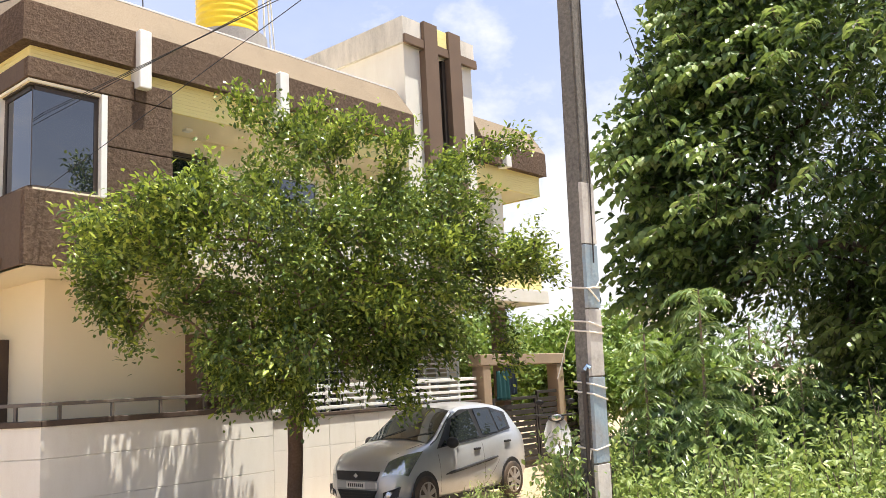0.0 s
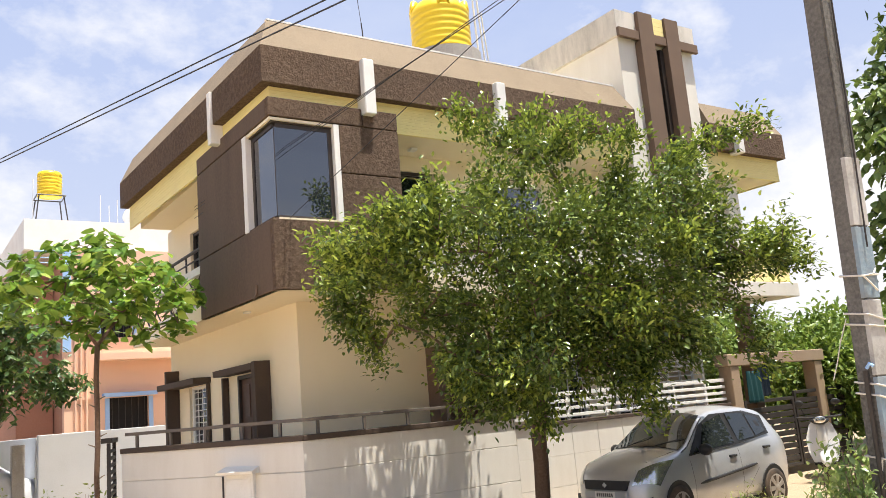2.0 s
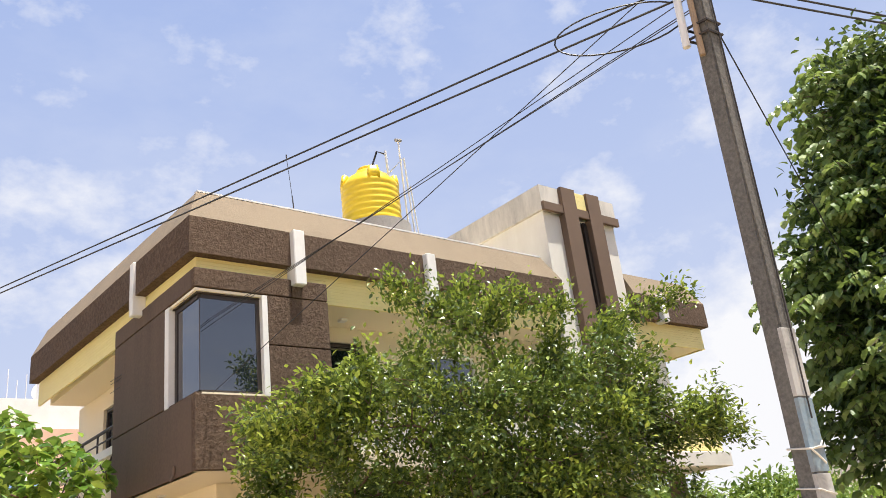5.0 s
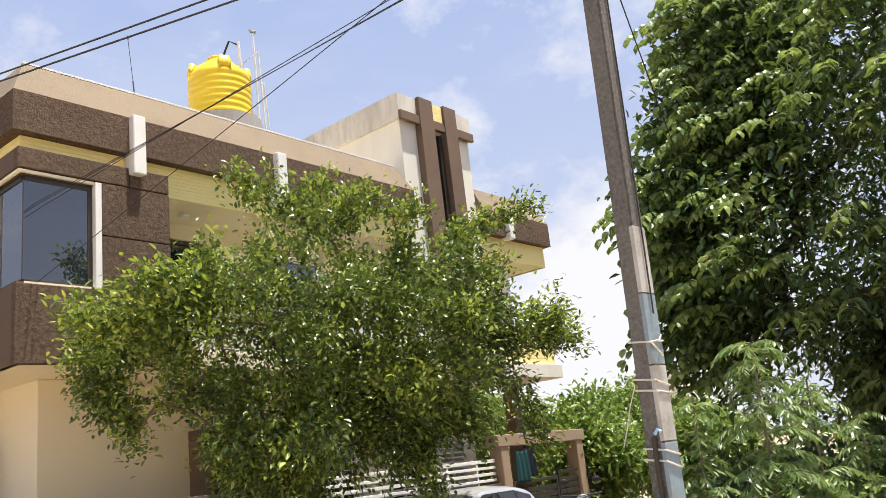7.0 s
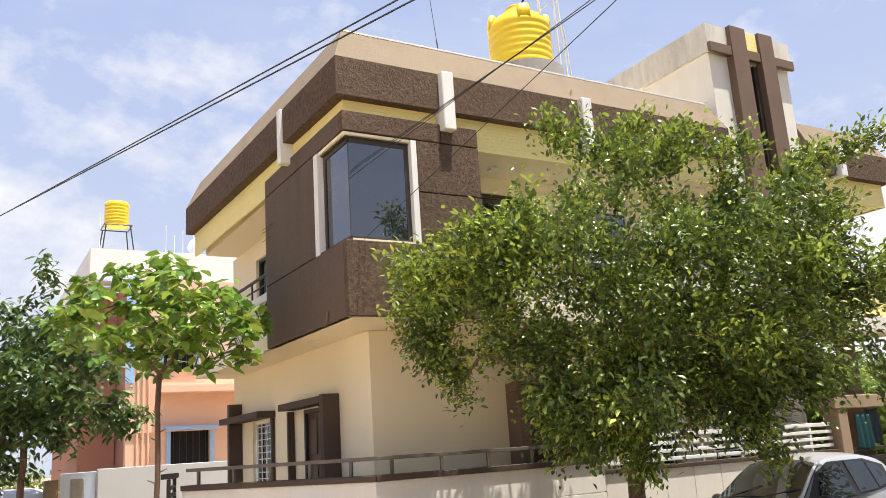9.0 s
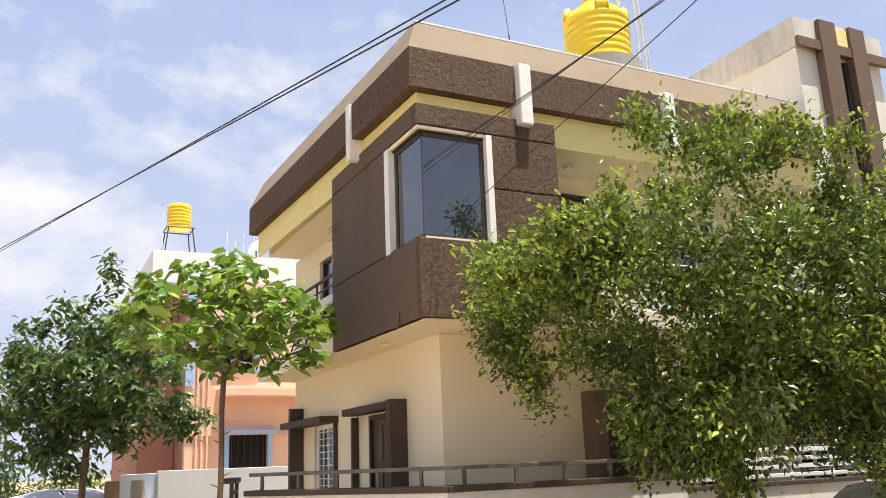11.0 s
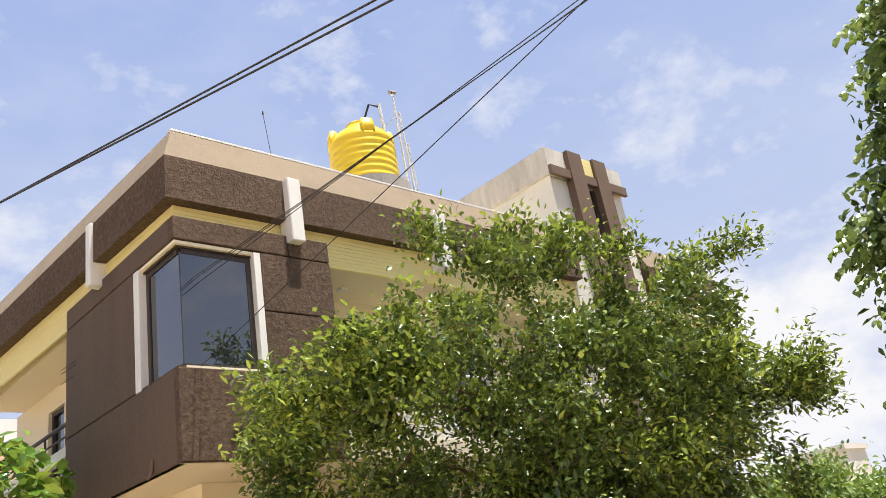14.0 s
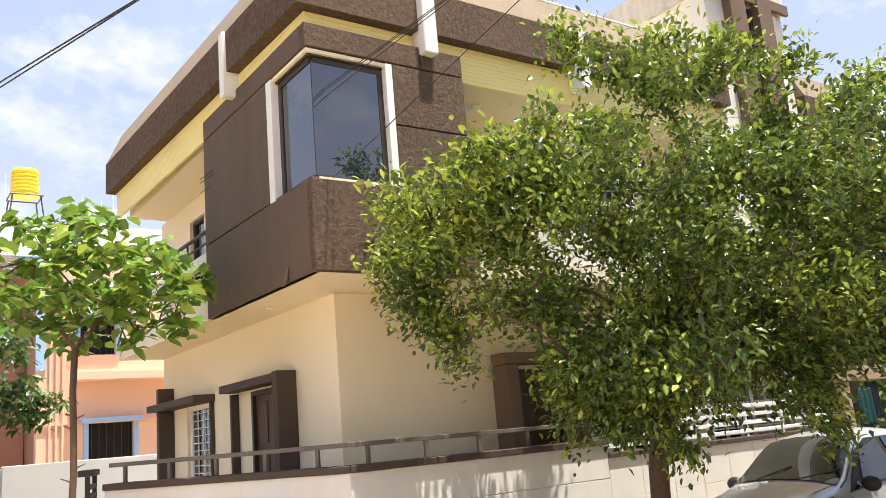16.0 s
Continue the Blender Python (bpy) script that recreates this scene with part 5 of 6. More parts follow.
part("bracket_strip", tubes(([on_pole(-0.078, 0.01, 4.74), on_pole(-0.07, 0.015, 5.9)], 0.02)), GATEBROWN, pole, "rusty brown steel strip")
for z in (4.88, 4.96, 5.5):
    cx, cy = pole_at(z)
    tap = (1 - 0.03 * z) * 0.067 + 0.008
    part("clamp", tubes(([TURN @ Vector((u * tap, v * tap, 0)) + Vector((cx, cy, z)) for u, v in ((-1.6, 1.3), (-1, -1), (1, -1), (1, 1), (-1.6, 1.3))], 0.01), sides=5), DARKMETAL, pole)
cx, cy = pole_at(5.45)
part("cross_arm", tubes(([(cx, cy, 5.42), (0.99, -7.12, 5.56), (1.21, -7.1, 5.86)], 0.02), ([(0.99, -7.12, 5.56), (0.97, -7.1, 6.0)], 0.012)), DARKMETAL, pole, "rusty steel service arm")


def cable(name, label, a, b, sag, r, n=28):
    a, b = Vector(a), Vector(b)
    pts = [a.lerp(b, i / n) - Vector((0, 0, 4 * sag * (i / n) * (1 - i / n))) for i in range(n + 1)]
    return tagged(part(name, tubes((pts, r), sides=5), WIRE, None, label), label, "cable", "overhead cables")


HEADX, HEADY = pole_at(5.3)
UP, LOW = Vector((HEADX, HEADY, 5.335)), Vector((HEADX, HEADY, 5.223))
UP_END, LOW_END = Vector((-4.71, 12.0, 6.46)), Vector((-5.59, 12.0, 5.87))
cable("overhead_cable", "black twisted overhead power cable", UP, UP + (UP_END - UP) * 1.4, 0.0, 0.0085)
cable("overhead_cable", "black twisted overhead power cable", LOW, LOW + (LOW_END - LOW) * 1.4, 0.0, 0.0085)
for start, end in (((0.99, -7.1, 5.55), (0.03, 3.02, 5.17)), ((1.0, -7.1, 5.58), (0.03, 3.02, 5.12)), ((1.21, -7.1, 5.85), (0.03, 3.03, 4.99)), ((0.97, -7.1, 5.99), (0.03, 3.04, 3.60))):
    cable("service_cable", "thin black service cable to the house", start, end, 0.0, 0.0045)
cable("overhead_cable", "black twisted overhead power cable", (HEADX + 0.1, HEADY, 5.35), (17.0, -13.0, 5.6), 0.25, 0.008)
cable("overhead_cable", "black twisted overhead power cable", (HEADX + 0.12, HEADY - 0.03, 5.25), (17.0, -13.2, 5.4), 0.25, 0.008)
cable("service_cable", "thin black service cable to a garden", (HEADX + 0.05, HEADY, 5.1), (12.0, -3.5, 3.4), 0.1, 0.005)
# slack jumper from the pole to the line and back
jump = Vector((HEADX - 0.28, HEADY + 0.45, 5.12))
loop = [jump + Vector((0.16, -0.22, 0)) * math.cos(a) * 1.6 + Vector((0, 0, 0.17 * math.sin(a))) for a in np.linspace(0.6, 5.9, 26)]
tagged(part("cable_loop", tubes((loop, 0.006), sides=5), WIRE), "slack black cable loop at the pole head", "cable", "overhead cables")


# ---- the neighbour's house and the far end of the lane ----
FARTHER = Matrix.Translation((-4.32, -9.66, 1.8)) @ Matrix.Scale(1.2, 4) @ Matrix.Translation((4.1, 9.66, -1.8))
nb = thing("neighbour_house", "peach two-storey house with sky-blue window trim", "house", at=FARTHER)
NY = 11.0
part("wall", wall_along("x", NY, 0.23, -0.35, 6.5, 0.0, 6.1, [(0.62, 1.50, 1.75, 2.62), (0.45, 1.15, 4.0, 4.75)]), PEACH, nb)
part("side_wall", boxes((-0.34, -0.12, NY + 0.24, 18.0, 0, 6.1)), BRICKRED, nb, "brick-red side wall")
part("side_wall", boxes((-1.15, -0.36, NY + 1.4, 18.0, 0, 5.6)), BRICKRED, nb, "brick-red side wall")
part("terrace_room", boxes((-1.15, 4.5, NY + 0.3, 18.0, 6.12, 6.85)), WHITE, nb, "off-white terrace room")
part("string_course", boxes((-0.37, 6.5, NY - 0.05, NY - 0.002, 2.60, 2.655)), PEACH, nb)
part("canopy_slab", boxes((0.3, 2.6, NY - 0.5, NY - 0.003, 3.45, 3.6)), PEACH, nb)
part("blue_corner", boxes((-0.38, -0.2, NY - 0.03, NY - 0.004, 3.7, 6.12)), SKYBLUE, nb, "sky-blue corner strip")
for u0, u1, z0, z1 in ((0.62, 1.50, 1.75, 2.62), (0.45, 1.15, 4.0, 4.75)):
    w = part("window", boxes((u0 - 0.1, u0 - 0.001, NY - 0.03, NY + 0.1, z0, z1), (u1 + 0.001, u1 + 0.1, NY - 0.03, NY + 0.1, z0, z1), (u0 - 0.16, u1 + 0.16, NY - 0.22, NY + 0.1, z1 + 0.001, z1 + 0.09), bevel=0.005), SKYBLUE, nb, "dark window in sky-blue trim")
    # the pane itself takes the black of the unlit room
    part("pane", boxes((u0, u1, NY + 0.12, NY + 0.13, z0, z1)), ROOMSHADE, w)
    for k in range(6):
        x = u0 + (k + 0.5) * (u1 - u0) / 6
        part("grille_bar", boxes((x - 0.006, x + 0.006, NY + 0.06, NY + 0.072, z0, z1)), DARKMETAL, w)
terrace = part("terrace_rail", tubes(([(-1.0, NY + 0.1, 6.05), (-0.35, NY + 0.1, 6.05)], 0.02), ([(-1.0, NY + 0.1, 5.9), (-0.35, NY + 0.1, 5.9)], 0.012), ([(-1.0, NY + 0.1, 5.78), (-0.35, NY + 0.1, 5.78)], 0.012)), SKYBLUE, nb, "blue terrace rail")
for x in (-0.12, 0.0, 0.12):
    part("drain_pipe", tubes(([(x, NY - 0.05, 0.5), (x, NY - 0.05, 6.05)], 0.025)), PEACH, nb)
for x, h in ((-0.95, 1.0), (0.55, 0.7), (0.75, 0.45), (0.95, 0.6), (1.2, 0.9)):
    part("roof_rod", tubes(([(x, NY + 0.4, 6.85), (x, NY + 0.4, 6.85 + h)], 0.01), sides=5), PIPE, nb)
tank2 = thing("water_tank", "small yellow water tank on a steel stand", "water tank", at=Matrix.Translation((-0.02, 0, 0.2)) @ FARTHER)
bm = bmesh.new()
prof = [(0.28, 0)]
for k in range(6):
    z = 0.03 + k * 0.085
    prof += [(0.29, z), (0.275, z + 0.02), (0.275, z + 0.04), (0.29, z + 0.06)]
prof += [(0.29, 0.56), (0.26, 0.62), (0.14, 0.66), (0.02, 0.67)]
lathe(bm, prof, (-0.42, 12.4, 7.52), 28)
part("tank_body", bm, TANK, tank2, smooth=True)
part("stand", tubes(*[([(-0.42 + 0.36 * a, 12.4 + 0.36 * b, 6.85), (-0.42 + 0.28 * a, 12.4 + 0.28 * b, 7.5)], 0.016) for a in (-1, 1) for b in (-1, 1)],
                    *[([(-0.42 + 0.32 * a, 12.4 + 0.32 * b, 7.5), (-0.42 + 0.32 * c, 12.4 + 0.32 * d, 7.5)], 0.016) for a, b, c, d in ((-1, -1, 1, -1), (1, -1, 1, 1), (1, 1, -1, 1), (-1, 1, -1, -1))], sides=5), DARKMETAL, tank2)
dish = thing("satellite_dish", "small grey satellite dish on the roof", "satellite dish", at=FARTHER)
bm = bmesh.new()
lathe(bm, [(0.02, 0.06), (0.12, 0.04), (0.24, 0.0), (0.24, -0.012), (0.12, 0.028), (0.02, 0.05)], (0, 0, 0), 24)
d = part("reflector", bm, PIPE, dish)
d.matrix_local = pose(1.35, 11.7, 7.15, 55, 0, 200)
part("mast", tubes(([(1.35, 11.75, 6.85), (1.35, 11.75, 7.12)], 0.015)), DARKMETAL, dish)
lane_wall = thing("lane_wall", "grey-washed lane wall", "wall", kind="structure")
part("wall_core", boxes((-1.25, 4.5, 9.6, 9.78, -0.1, 1.88), bevel=0.01), GREYWALL, lane_wall)
part("wall_core", boxes((-1.27, -1.08, 9.79, 16.0, -0.1, 1.84), bevel=0.01), GREYWALL, lane_wall)
post = tagged(part("gate_post", boxes((-2.2, -1.95, 9.7, 9.95, -0.1, 1.72), bevel=0.01), TAN), "tan plastered lane gate post", "post")
post = tagged(part("gate_post", boxes((-1.72, -1.48, 9.7, 9.95, -0.1, 1.72), bevel=0.01), CONCRETE), "grey-brown plastered gate post", "post")


def covered_car():
    """A parked car under a crumpled silver cover."""
    n, m, verts, faces = 44, 24, [], []
    prof = [(-2.0, 0.25), (-1.98, 0.85), (-1.8, 1.0), (-1.0, 1.08), (-0.55, 1.5), (0.2, 1.62), (1.1, 1.55), (1.65, 1.1), (1.95, 1.0), (2.0, 0.25)]
    px, pz = [p[0] for p in prof], [p[1] for p in prof]
    for i in range(n + 1):
        s = i / n
        x = np.interp(s, np.linspace(0, 1, len(px)), px)
        top = np.interp(s, np.linspace(0, 1, len(pz)), pz)
        for j in range(m + 1):
            a = math.pi * j / m
            c, sn = math.cos(a), math.sin(a)
            y = 0.92 * math.copysign(abs(c) ** 0.45, c)
            z = 0.2 + (top - 0.2) * abs(sn) ** 0.5
            f = 0.035 * noise.noise(Vector((x * 3, y * 4, z * 4))) + 0.02 * noise.noise(Vector((x * 9, y * 9, z * 5)))
            verts.append((x + f, y * (1 + f), z * (1 + f)))
    for i in range(n):
        for j in range(m):
            q = i * (m + 1) + j
            faces.append((q, q + 1, q + m + 2, q + m + 1))
    ob = thing("covered_car", "parked car under a silver-grey cover", "car", at=pose(-3.3, 10.4, 0, 0, 0, 8))
    raw("cover", verts, faces, TARP, ob, smooth=True)
    for x in (-1.25, 1.25):
        for y in (-0.72, 0.72):
            bm = bmesh.new()
            lathe(bm, [(0.2, -0.09), (0.29, -0.09), (0.3, -0.05), (0.3, 0.05), (0.29, 0.09), (0.2, 0.09)], (0, 0, 0), 20)
            w = part("wheel", bm, RUBBER, ob)
            w.matrix_local = pose(x, y, 0.3, 90, 0, 0)
    return ob


covered_car()
far = thing("far_house", "pale far house with a flat roof", "house")
part("wall", boxes((30.0, 32.0, 6.3, 8.6, 0, 4.65)), WHITEWALL, far)
part("parapet", boxes((29.9, 32.1, 6.2, 8.7, 4.652, 4.85)), WHITEWALL, far)
far = thing("far_house", "pale far house with a flat roof", "house")
part("wall", boxes((32.0, 35.0, -6.5, -4.0, 0, 3.7)), WHITEWALL, far)
part("parapet", boxes((31.9, 35.1, -6.6, -3.9, 3.702, 3.9)), WHITEWALL, far)
for i in range(12):
    a = -0.55 + i * 0.17
    x, y = 34 * math.cos(a), 34 * math.sin(a) - 2
    targets = blob((x, y, 2.4), (3.0, 3.0, 2.2), 60, rnd, 0.3, gap=-0.5)
    tree("distant_tree", "distant green tree beyond the gardens", (x, y, -0.1), (x, y, 1.2), targets, 300 + i, 0.12, BARKPALE, LEAFDARK, 16, 0.45, 0.36, 0.16, 0.3)

# ---- the parked hatchback ----
def hatchback(at):
    ob = thing("hatchback_car", "dusty silver hatchback parked by the compound wall", "car", at=at)
    # stations along the car: x, half width, sill, belt, roof edge half width, roof edge height, crown height
    S = [(1.86, 0.50, 0.26, 0.52, 0.40, 0.60, 0.62), (1.78, 0.68, 0.20, 0.66, 0.56, 0.76, 0.79), (1.60, 0.79, 0.18, 0.78, 0.66, 0.88, 0.92), (1.30, 0.835, 0.18, 0.86, 0.70, 0.955, 1.0),
         (0.98, 0.84, 0.18, 0.90, 0.72, 1.0, 1.05), (0.74, 0.84, 0.18, 0.93, 0.70, 1.08, 1.13), (0.40, 0.84, 0.18, 0.95, 0.62, 1.34, 1.40), (0.12, 0.84, 0.18, 0.96, 0.575, 1.485, 1.54),
         (-0.35, 0.84, 0.18, 0.98, 0.565, 1.53, 1.585), (-0.9, 0.84, 0.18, 1.01, 0.56, 1.51, 1.57), (-1.35, 0.83, 0.18, 1.04, 0.55, 1.46, 1.51), (-1.58, 0.80, 0.20, 1.05, 0.53, 1.36, 1.40),
         (-1.74, 0.76, 0.22, 1.03, 0.54, 1.12, 1.15), (-1.83, 0.70, 0.26, 0.90, 0.54, 0.95, 0.97), (-1.86, 0.62, 0.32, 0.60, 0.45, 0.68, 0.69)]
    bm = bmesh.new()
    rows = []
    for x, w, s, b, rw, rz, cz in S:
        half = [(0, s), (w * 0.86, s), (w * 0.965, s + 0.10), (w, s + (b - s) * 0.42), (w * 0.995, s + (b - s) * 0.7), (w * 0.955, b), (rw + 0.025, rz - 0.035), (rw - 0.02, rz), (rw * 0.5, cz - 0.008), (0, cz)]
        ring = [(x, y, z) for y, z in half] + [(x, -y, z) for y, z in half[-2:0:-1]]
        rows.append([bm.verts.new(p) for p in ring])
    n = len(rows[0])
    for r0, r1 in zip(rows, rows[1:]):
        for i in range(n):
            bm.faces.new((r0[i], r1[i], r1[(i + 1) % n], r0[(i + 1) % n]))
    bm.faces.new(rows[0])
    bm.faces.new(rows[-1][::-1])
    bmesh.ops.recalc_face_normals(bm, faces=bm.faces)
    body = part("body", bm, CARPAINT, ob, smooth=True)
    mod = body.modifiers.new("smooth", "SUBSURF")
    mod.levels = mod.render_levels = 2
    bpy.context.view_layer.update()
    shell_ = body.evaluated_get(bpy.context.evaluated_depsgraph_get())
    def onto(p, d, lift):
        """The point where a ray towards the body meets its skin, lifted off it."""
        d = Vector(d).normalized()
        ok, loc, nor, _ = shell_.ray_cast(Vector(p) - d * 0.6, d)
        return loc + nor * lift if ok else Vector(p)
    def patch(name, corners, d, lift, mat, label=""):
        """A sheet between four corners, laid on the skin."""
        a, b, c, e = (Vector(q) for q in corners)
        n, m = 9, 7
        top = [tuple(onto(a.lerp(b, i / n).lerp(e.lerp(c, i / n), j / m), d, lift)) for j in range(m + 1) for i in range(n + 1)]
        faces = [(j * (n + 1) + i, j * (n + 1) + i + 1, (j + 1) * (n + 1) + i + 1, (j + 1) * (n + 1) + i) for j in range(m) for i in range(n)]
        return raw(name, top, faces, mat, ob, label, smooth=True)
    def skin(x, f):
        """A point on the side of the greenhouse: f from belt (0) to roof edge (1)."""
        xs = [q[0] for q in S][::-1]
        w, b, rw, rz = (float(np.interp(x, xs, [q[i] for q in S][::-1])) for i in (1, 3, 4, 5))
        return (w * 0.955 * (1 - f) + (rw + 0.02) * f, b * (1 - f) + (rz - 0.03) * f)
    def pane(name, pts, mat, sgn, lift=0.012, label=""):
        top, bot = [], []
        for x, f in pts:
            y, z = skin(x, f)
            top.append((x, sgn * (y + lift), z + 0.004))
            bot.append((x, sgn * (y - 0.02), z - 0.004))
        m = len(top)
        faces = [tuple(range(m)), tuple(range(2 * m - 1, m - 1, -1))] + [(i, (i + 1) % m, m + (i + 1) % m, m + i) for i in range(m)]
        return raw(name, top + bot, faces, mat, ob, label)
    for sgn in (1, -1):
        pane("window_trim", [(0.80, 0.03), (0.30, 0.92), (-0.05, 0.97), (-0.9, 0.95), (-1.34, 0.80), (-1.30, 0.12), (-0.5, 0.03)], BLACKPLASTIC, sgn, 0.008)
        pane("side_window", [(0.50, 0.10), (0.22, 0.84), (-0.28, 0.90), (-0.34, 0.08)], CARGLASS, sgn, 0.016)
        pane("side_window", [(-0.45, 0.10), (-0.42, 0.90), (-0.86, 0.88), (-0.90, 0.12)], CARGLASS, sgn, 0.016)
        pane("quarter_glass", [(-0.94, 0.14), (-0.91, 0.86), (-1.22, 0.74), (-1.22, 0.22)], CARGLASS, sgn, 0.016)
        pane("quarter_glass", [(0.72, 0.08), (0.56, 0.38), (0.54, 0.10)], CARGLASS, sgn, 0.016)
        def side_line(p, q, lift, n=10):
            return [onto(Vector((p[0], sgn * 0.84, p[1])).lerp(Vector((q[0], sgn * 0.84, q[1])), k / n), (0, -sgn, 0), lift) for k in range(n + 1)]
        part("side_moulding", tubes((side_line((0.66, 0.54), (-0.80, 0.68), 0.0), [0.008] + [0.024] * 9 + [0.012])), BLACKPLASTIC, ob, "black side moulding")
        for top, low in (((-0.40, 0.93), (-0.42, 0.26)), ((0.80, 0.88), (0.76, 0.30)), ((-0.84, 0.62), (-0.42, 0.26))):
            part("door_gap", tubes((side_line(top, low, -0.001), 0.0035), sides=5), BLACKPLASTIC, ob)
        part("bonnet_gap", tubes(([onto(q, (-0.3, 0, -1), 0.0) for q in ((1.70, sgn * 0.50, 0.8), (1.5, sgn * 0.56, 0.9), (1.25, sgn * 0.61, 0.98), (0.98, sgn * 0.65, 1.05))], 0.004), sides=5), BLACKPLASTIC, ob)
        for x, z in ((-0.22, 0.845), (-1.12, 0.90)):
            part("door_handle", boxes((x - 0.085, x + 0.085, min(sgn * 0.80, sgn * 0.852), max(sgn * 0.80, sgn * 0.852), z - 0.017, z + 0.017), bevel=0.008), BLACKPLASTIC, ob)
        bm = bmesh.new()
        bmesh.ops.create_uvsphere(bm, u_segments=16, v_segments=10, radius=1.0)
        m = part("door_mirror", bm, BLACKPLASTIC, ob, smooth=True)
        m.matrix_local = pose(0.56, sgn * 0.93, 1.0) @ Matrix.Diagonal((0.07, 0.12, 0.085, 1))
        front = (-0.62, -0.55 * sgn, -0.45)
        lamp = patch("headlight", [(1.75, sgn * 0.45, 0.565), (1.50, sgn * 0.77, 0.585), (1.09, sgn * 0.735, 0.885), (1.61, sgn * 0.485, 0.745)], front, 0.011, LAMPGLASS, "clear swept-back headlight")
        part("fog_recess", prism([(1.74, sgn * 0.46, 0.30), (1.66, sgn * 0.70, 0.33), (1.63, sgn * 0.74, 0.47), (1.76, sgn * 0.50, 0.40)], (0.085, sgn * 0.045, 0)), BLACKPLASTIC, ob)
        bm = bmesh.new()
        lathe(bm, [(0.035, -0.02), (0.04, 0.015), (0.01, 0.02)], (0, 0, 0), 14)
        m = part("fog_lamp", bm, LAMPGLASS, ob)
        m.matrix_local = pose(1.80, sgn * 0.62, 0.37, 0, 80, sgn * 25)
        part("tail_light", boxes((-1.80, -1.74, min(sgn * 0.5, sgn * 0.6), max(sgn * 0.5, sgn * 0.6), 0.8, 1.0), bevel=0.02), surface("tail_lens", (0.35, 0.02, 0.02), (0.3, 0.02, 0.02), (0.4, 0.03, 0.03), 0.2, 3, 30, 0) if sgn == 1 else bpy.data.materials["tail_lens"], ob)
        for x in (1.17, -1.19):
            # flat black disc on the body, its colour standing for the shaded wheel well
            bm = bmesh.new()
            lathe(bm, [(0.02, 0.0), (0.305, 0.0), (0.312, 0.012), (0.305, 0.02), (0.02, 0.012)], (0, 0, 0), 32)
            a = part("wheel_well_disc", bm, BLACKPLASTIC, ob)
            a.matrix_local = pose(x, sgn * 0.826, 0.33, 90 * -sgn, 0, 0)
            wheel = thing("wheel", "", "")
            wheel.parent = ob
            wheel.matrix_local = pose(x, sgn * 0.80, 0.285, -90 * sgn, 0, 0)
            bm = bmesh.new()
            lathe(bm, [(0.19, -0.10), (0.27, -0.10), (0.285, -0.07), (0.288, 0.0), (0.285, 0.05), (0.268, 0.075), (0.20, 0.07)], (0, 0, 0), 36)
            part("tyre", bm, RUBBER, wheel, smooth=True)
            bm = bmesh.new()
            lathe(bm, [(0.2, 0.02), (0.205, 0.072), (0.185, 0.076), (0.175, 0.055), (0.02, 0.05)], (0, 0, 0), 32)
            lathe(bm, [(0.05, 0.04), (0.05, 0.085), (0.03, 0.092), (0.01, 0.093)], (0, 0, 0), 16)
            for k in range(7):
                c, sn_ = math.cos(2 * math.pi * k / 7), math.sin(2 * math.pi * k / 7)
                extrude(bm, [(c * 0.04 - sn_ * 0.026, sn_ * 0.04 + c * 0.026, 0.05), (c * 0.18 - sn_ * 0.036, sn_ * 0.18 + c * 0.036, 0.05), (c * 0.18 + sn_ * 0.036, sn_ * 0.18 - c * 0.036, 0.05), (c * 0.04 + sn_ * 0.026, sn_ * 0.04 - c * 0.026, 0.05)], (0, 0, 0.03))
            part("rim", bm, RIM, wheel, "dusty silver wheel cover")
    # windscreen and rear window follow the roof's slope
    def shield(name, stations, lift, inset, mat):
        bm = bmesh.new()
        rows = []
        for x, w, z, crown in stations:
            d = (-0.5, 0, -1) if x > 0 else (0.9, 0, -0.6)
            rows.append([bm.verts.new(onto((x, w * v * (1 - inset), z + crown * (1 - v * v)), d, lift)) for v in (-1, -0.66, -0.33, 0, 0.33, 0.66, 1)])
        for r0, r1 in zip(rows, rows[1:]):
            for i in range(6):
                bm.faces.new((r0[i], r1[i], r1[i + 1], r0[i + 1]))
        return part(name, bm, mat, ob, smooth=True)
    W = [(0.93, 0.735, 1.005, 0.06), (0.74, 0.715, 1.08, 0.058), (0.57, 0.675, 1.21, 0.06), (0.40, 0.635, 1.335, 0.066), (0.28, 0.61, 1.40, 0.063), (0.17, 0.585, 1.465, 0.06)]
    shield("windscreen_trim", W, 0.010, -0.015, BLACKPLASTIC)
    shield("windscreen", W, 0.017, 0.05, CARGLASS)
    shield("rear_window", [(-1.50, 0.54, 1.40, 0.04), (-1.60, 0.54, 1.33, 0.045), (-1.72, 0.56, 1.14, 0.04)], 0.016, 0.05, CARGLASS)
    for s in (-0.35, 0.25):
        part("wiper", tubes(([onto((0.92, s, 1.09), (-0.5, 0, -1), 0.02), onto((0.68, s + 0.38, 1.2), (-0.5, 0, -1), 0.026)], 0.007), sides=5), BLACKPLASTIC, ob)
    part("grille", prism([(1.835, -0.42, 0.56), (1.835, 0.42, 0.56), (1.80, 0.47, 0.685), (1.80, -0.47, 0.685)], (0.045, 0, 0)), BLACKPLASTIC, ob, "black radiator grille")
    part("lower_grille", prism([(1.845, -0.32, 0.27), (1.845, 0.32, 0.27), (1.84, 0.42, 0.42), (1.84, -0.42, 0.42)], (0.05, 0, 0)), BLACKPLASTIC, ob, "black lower air intake")
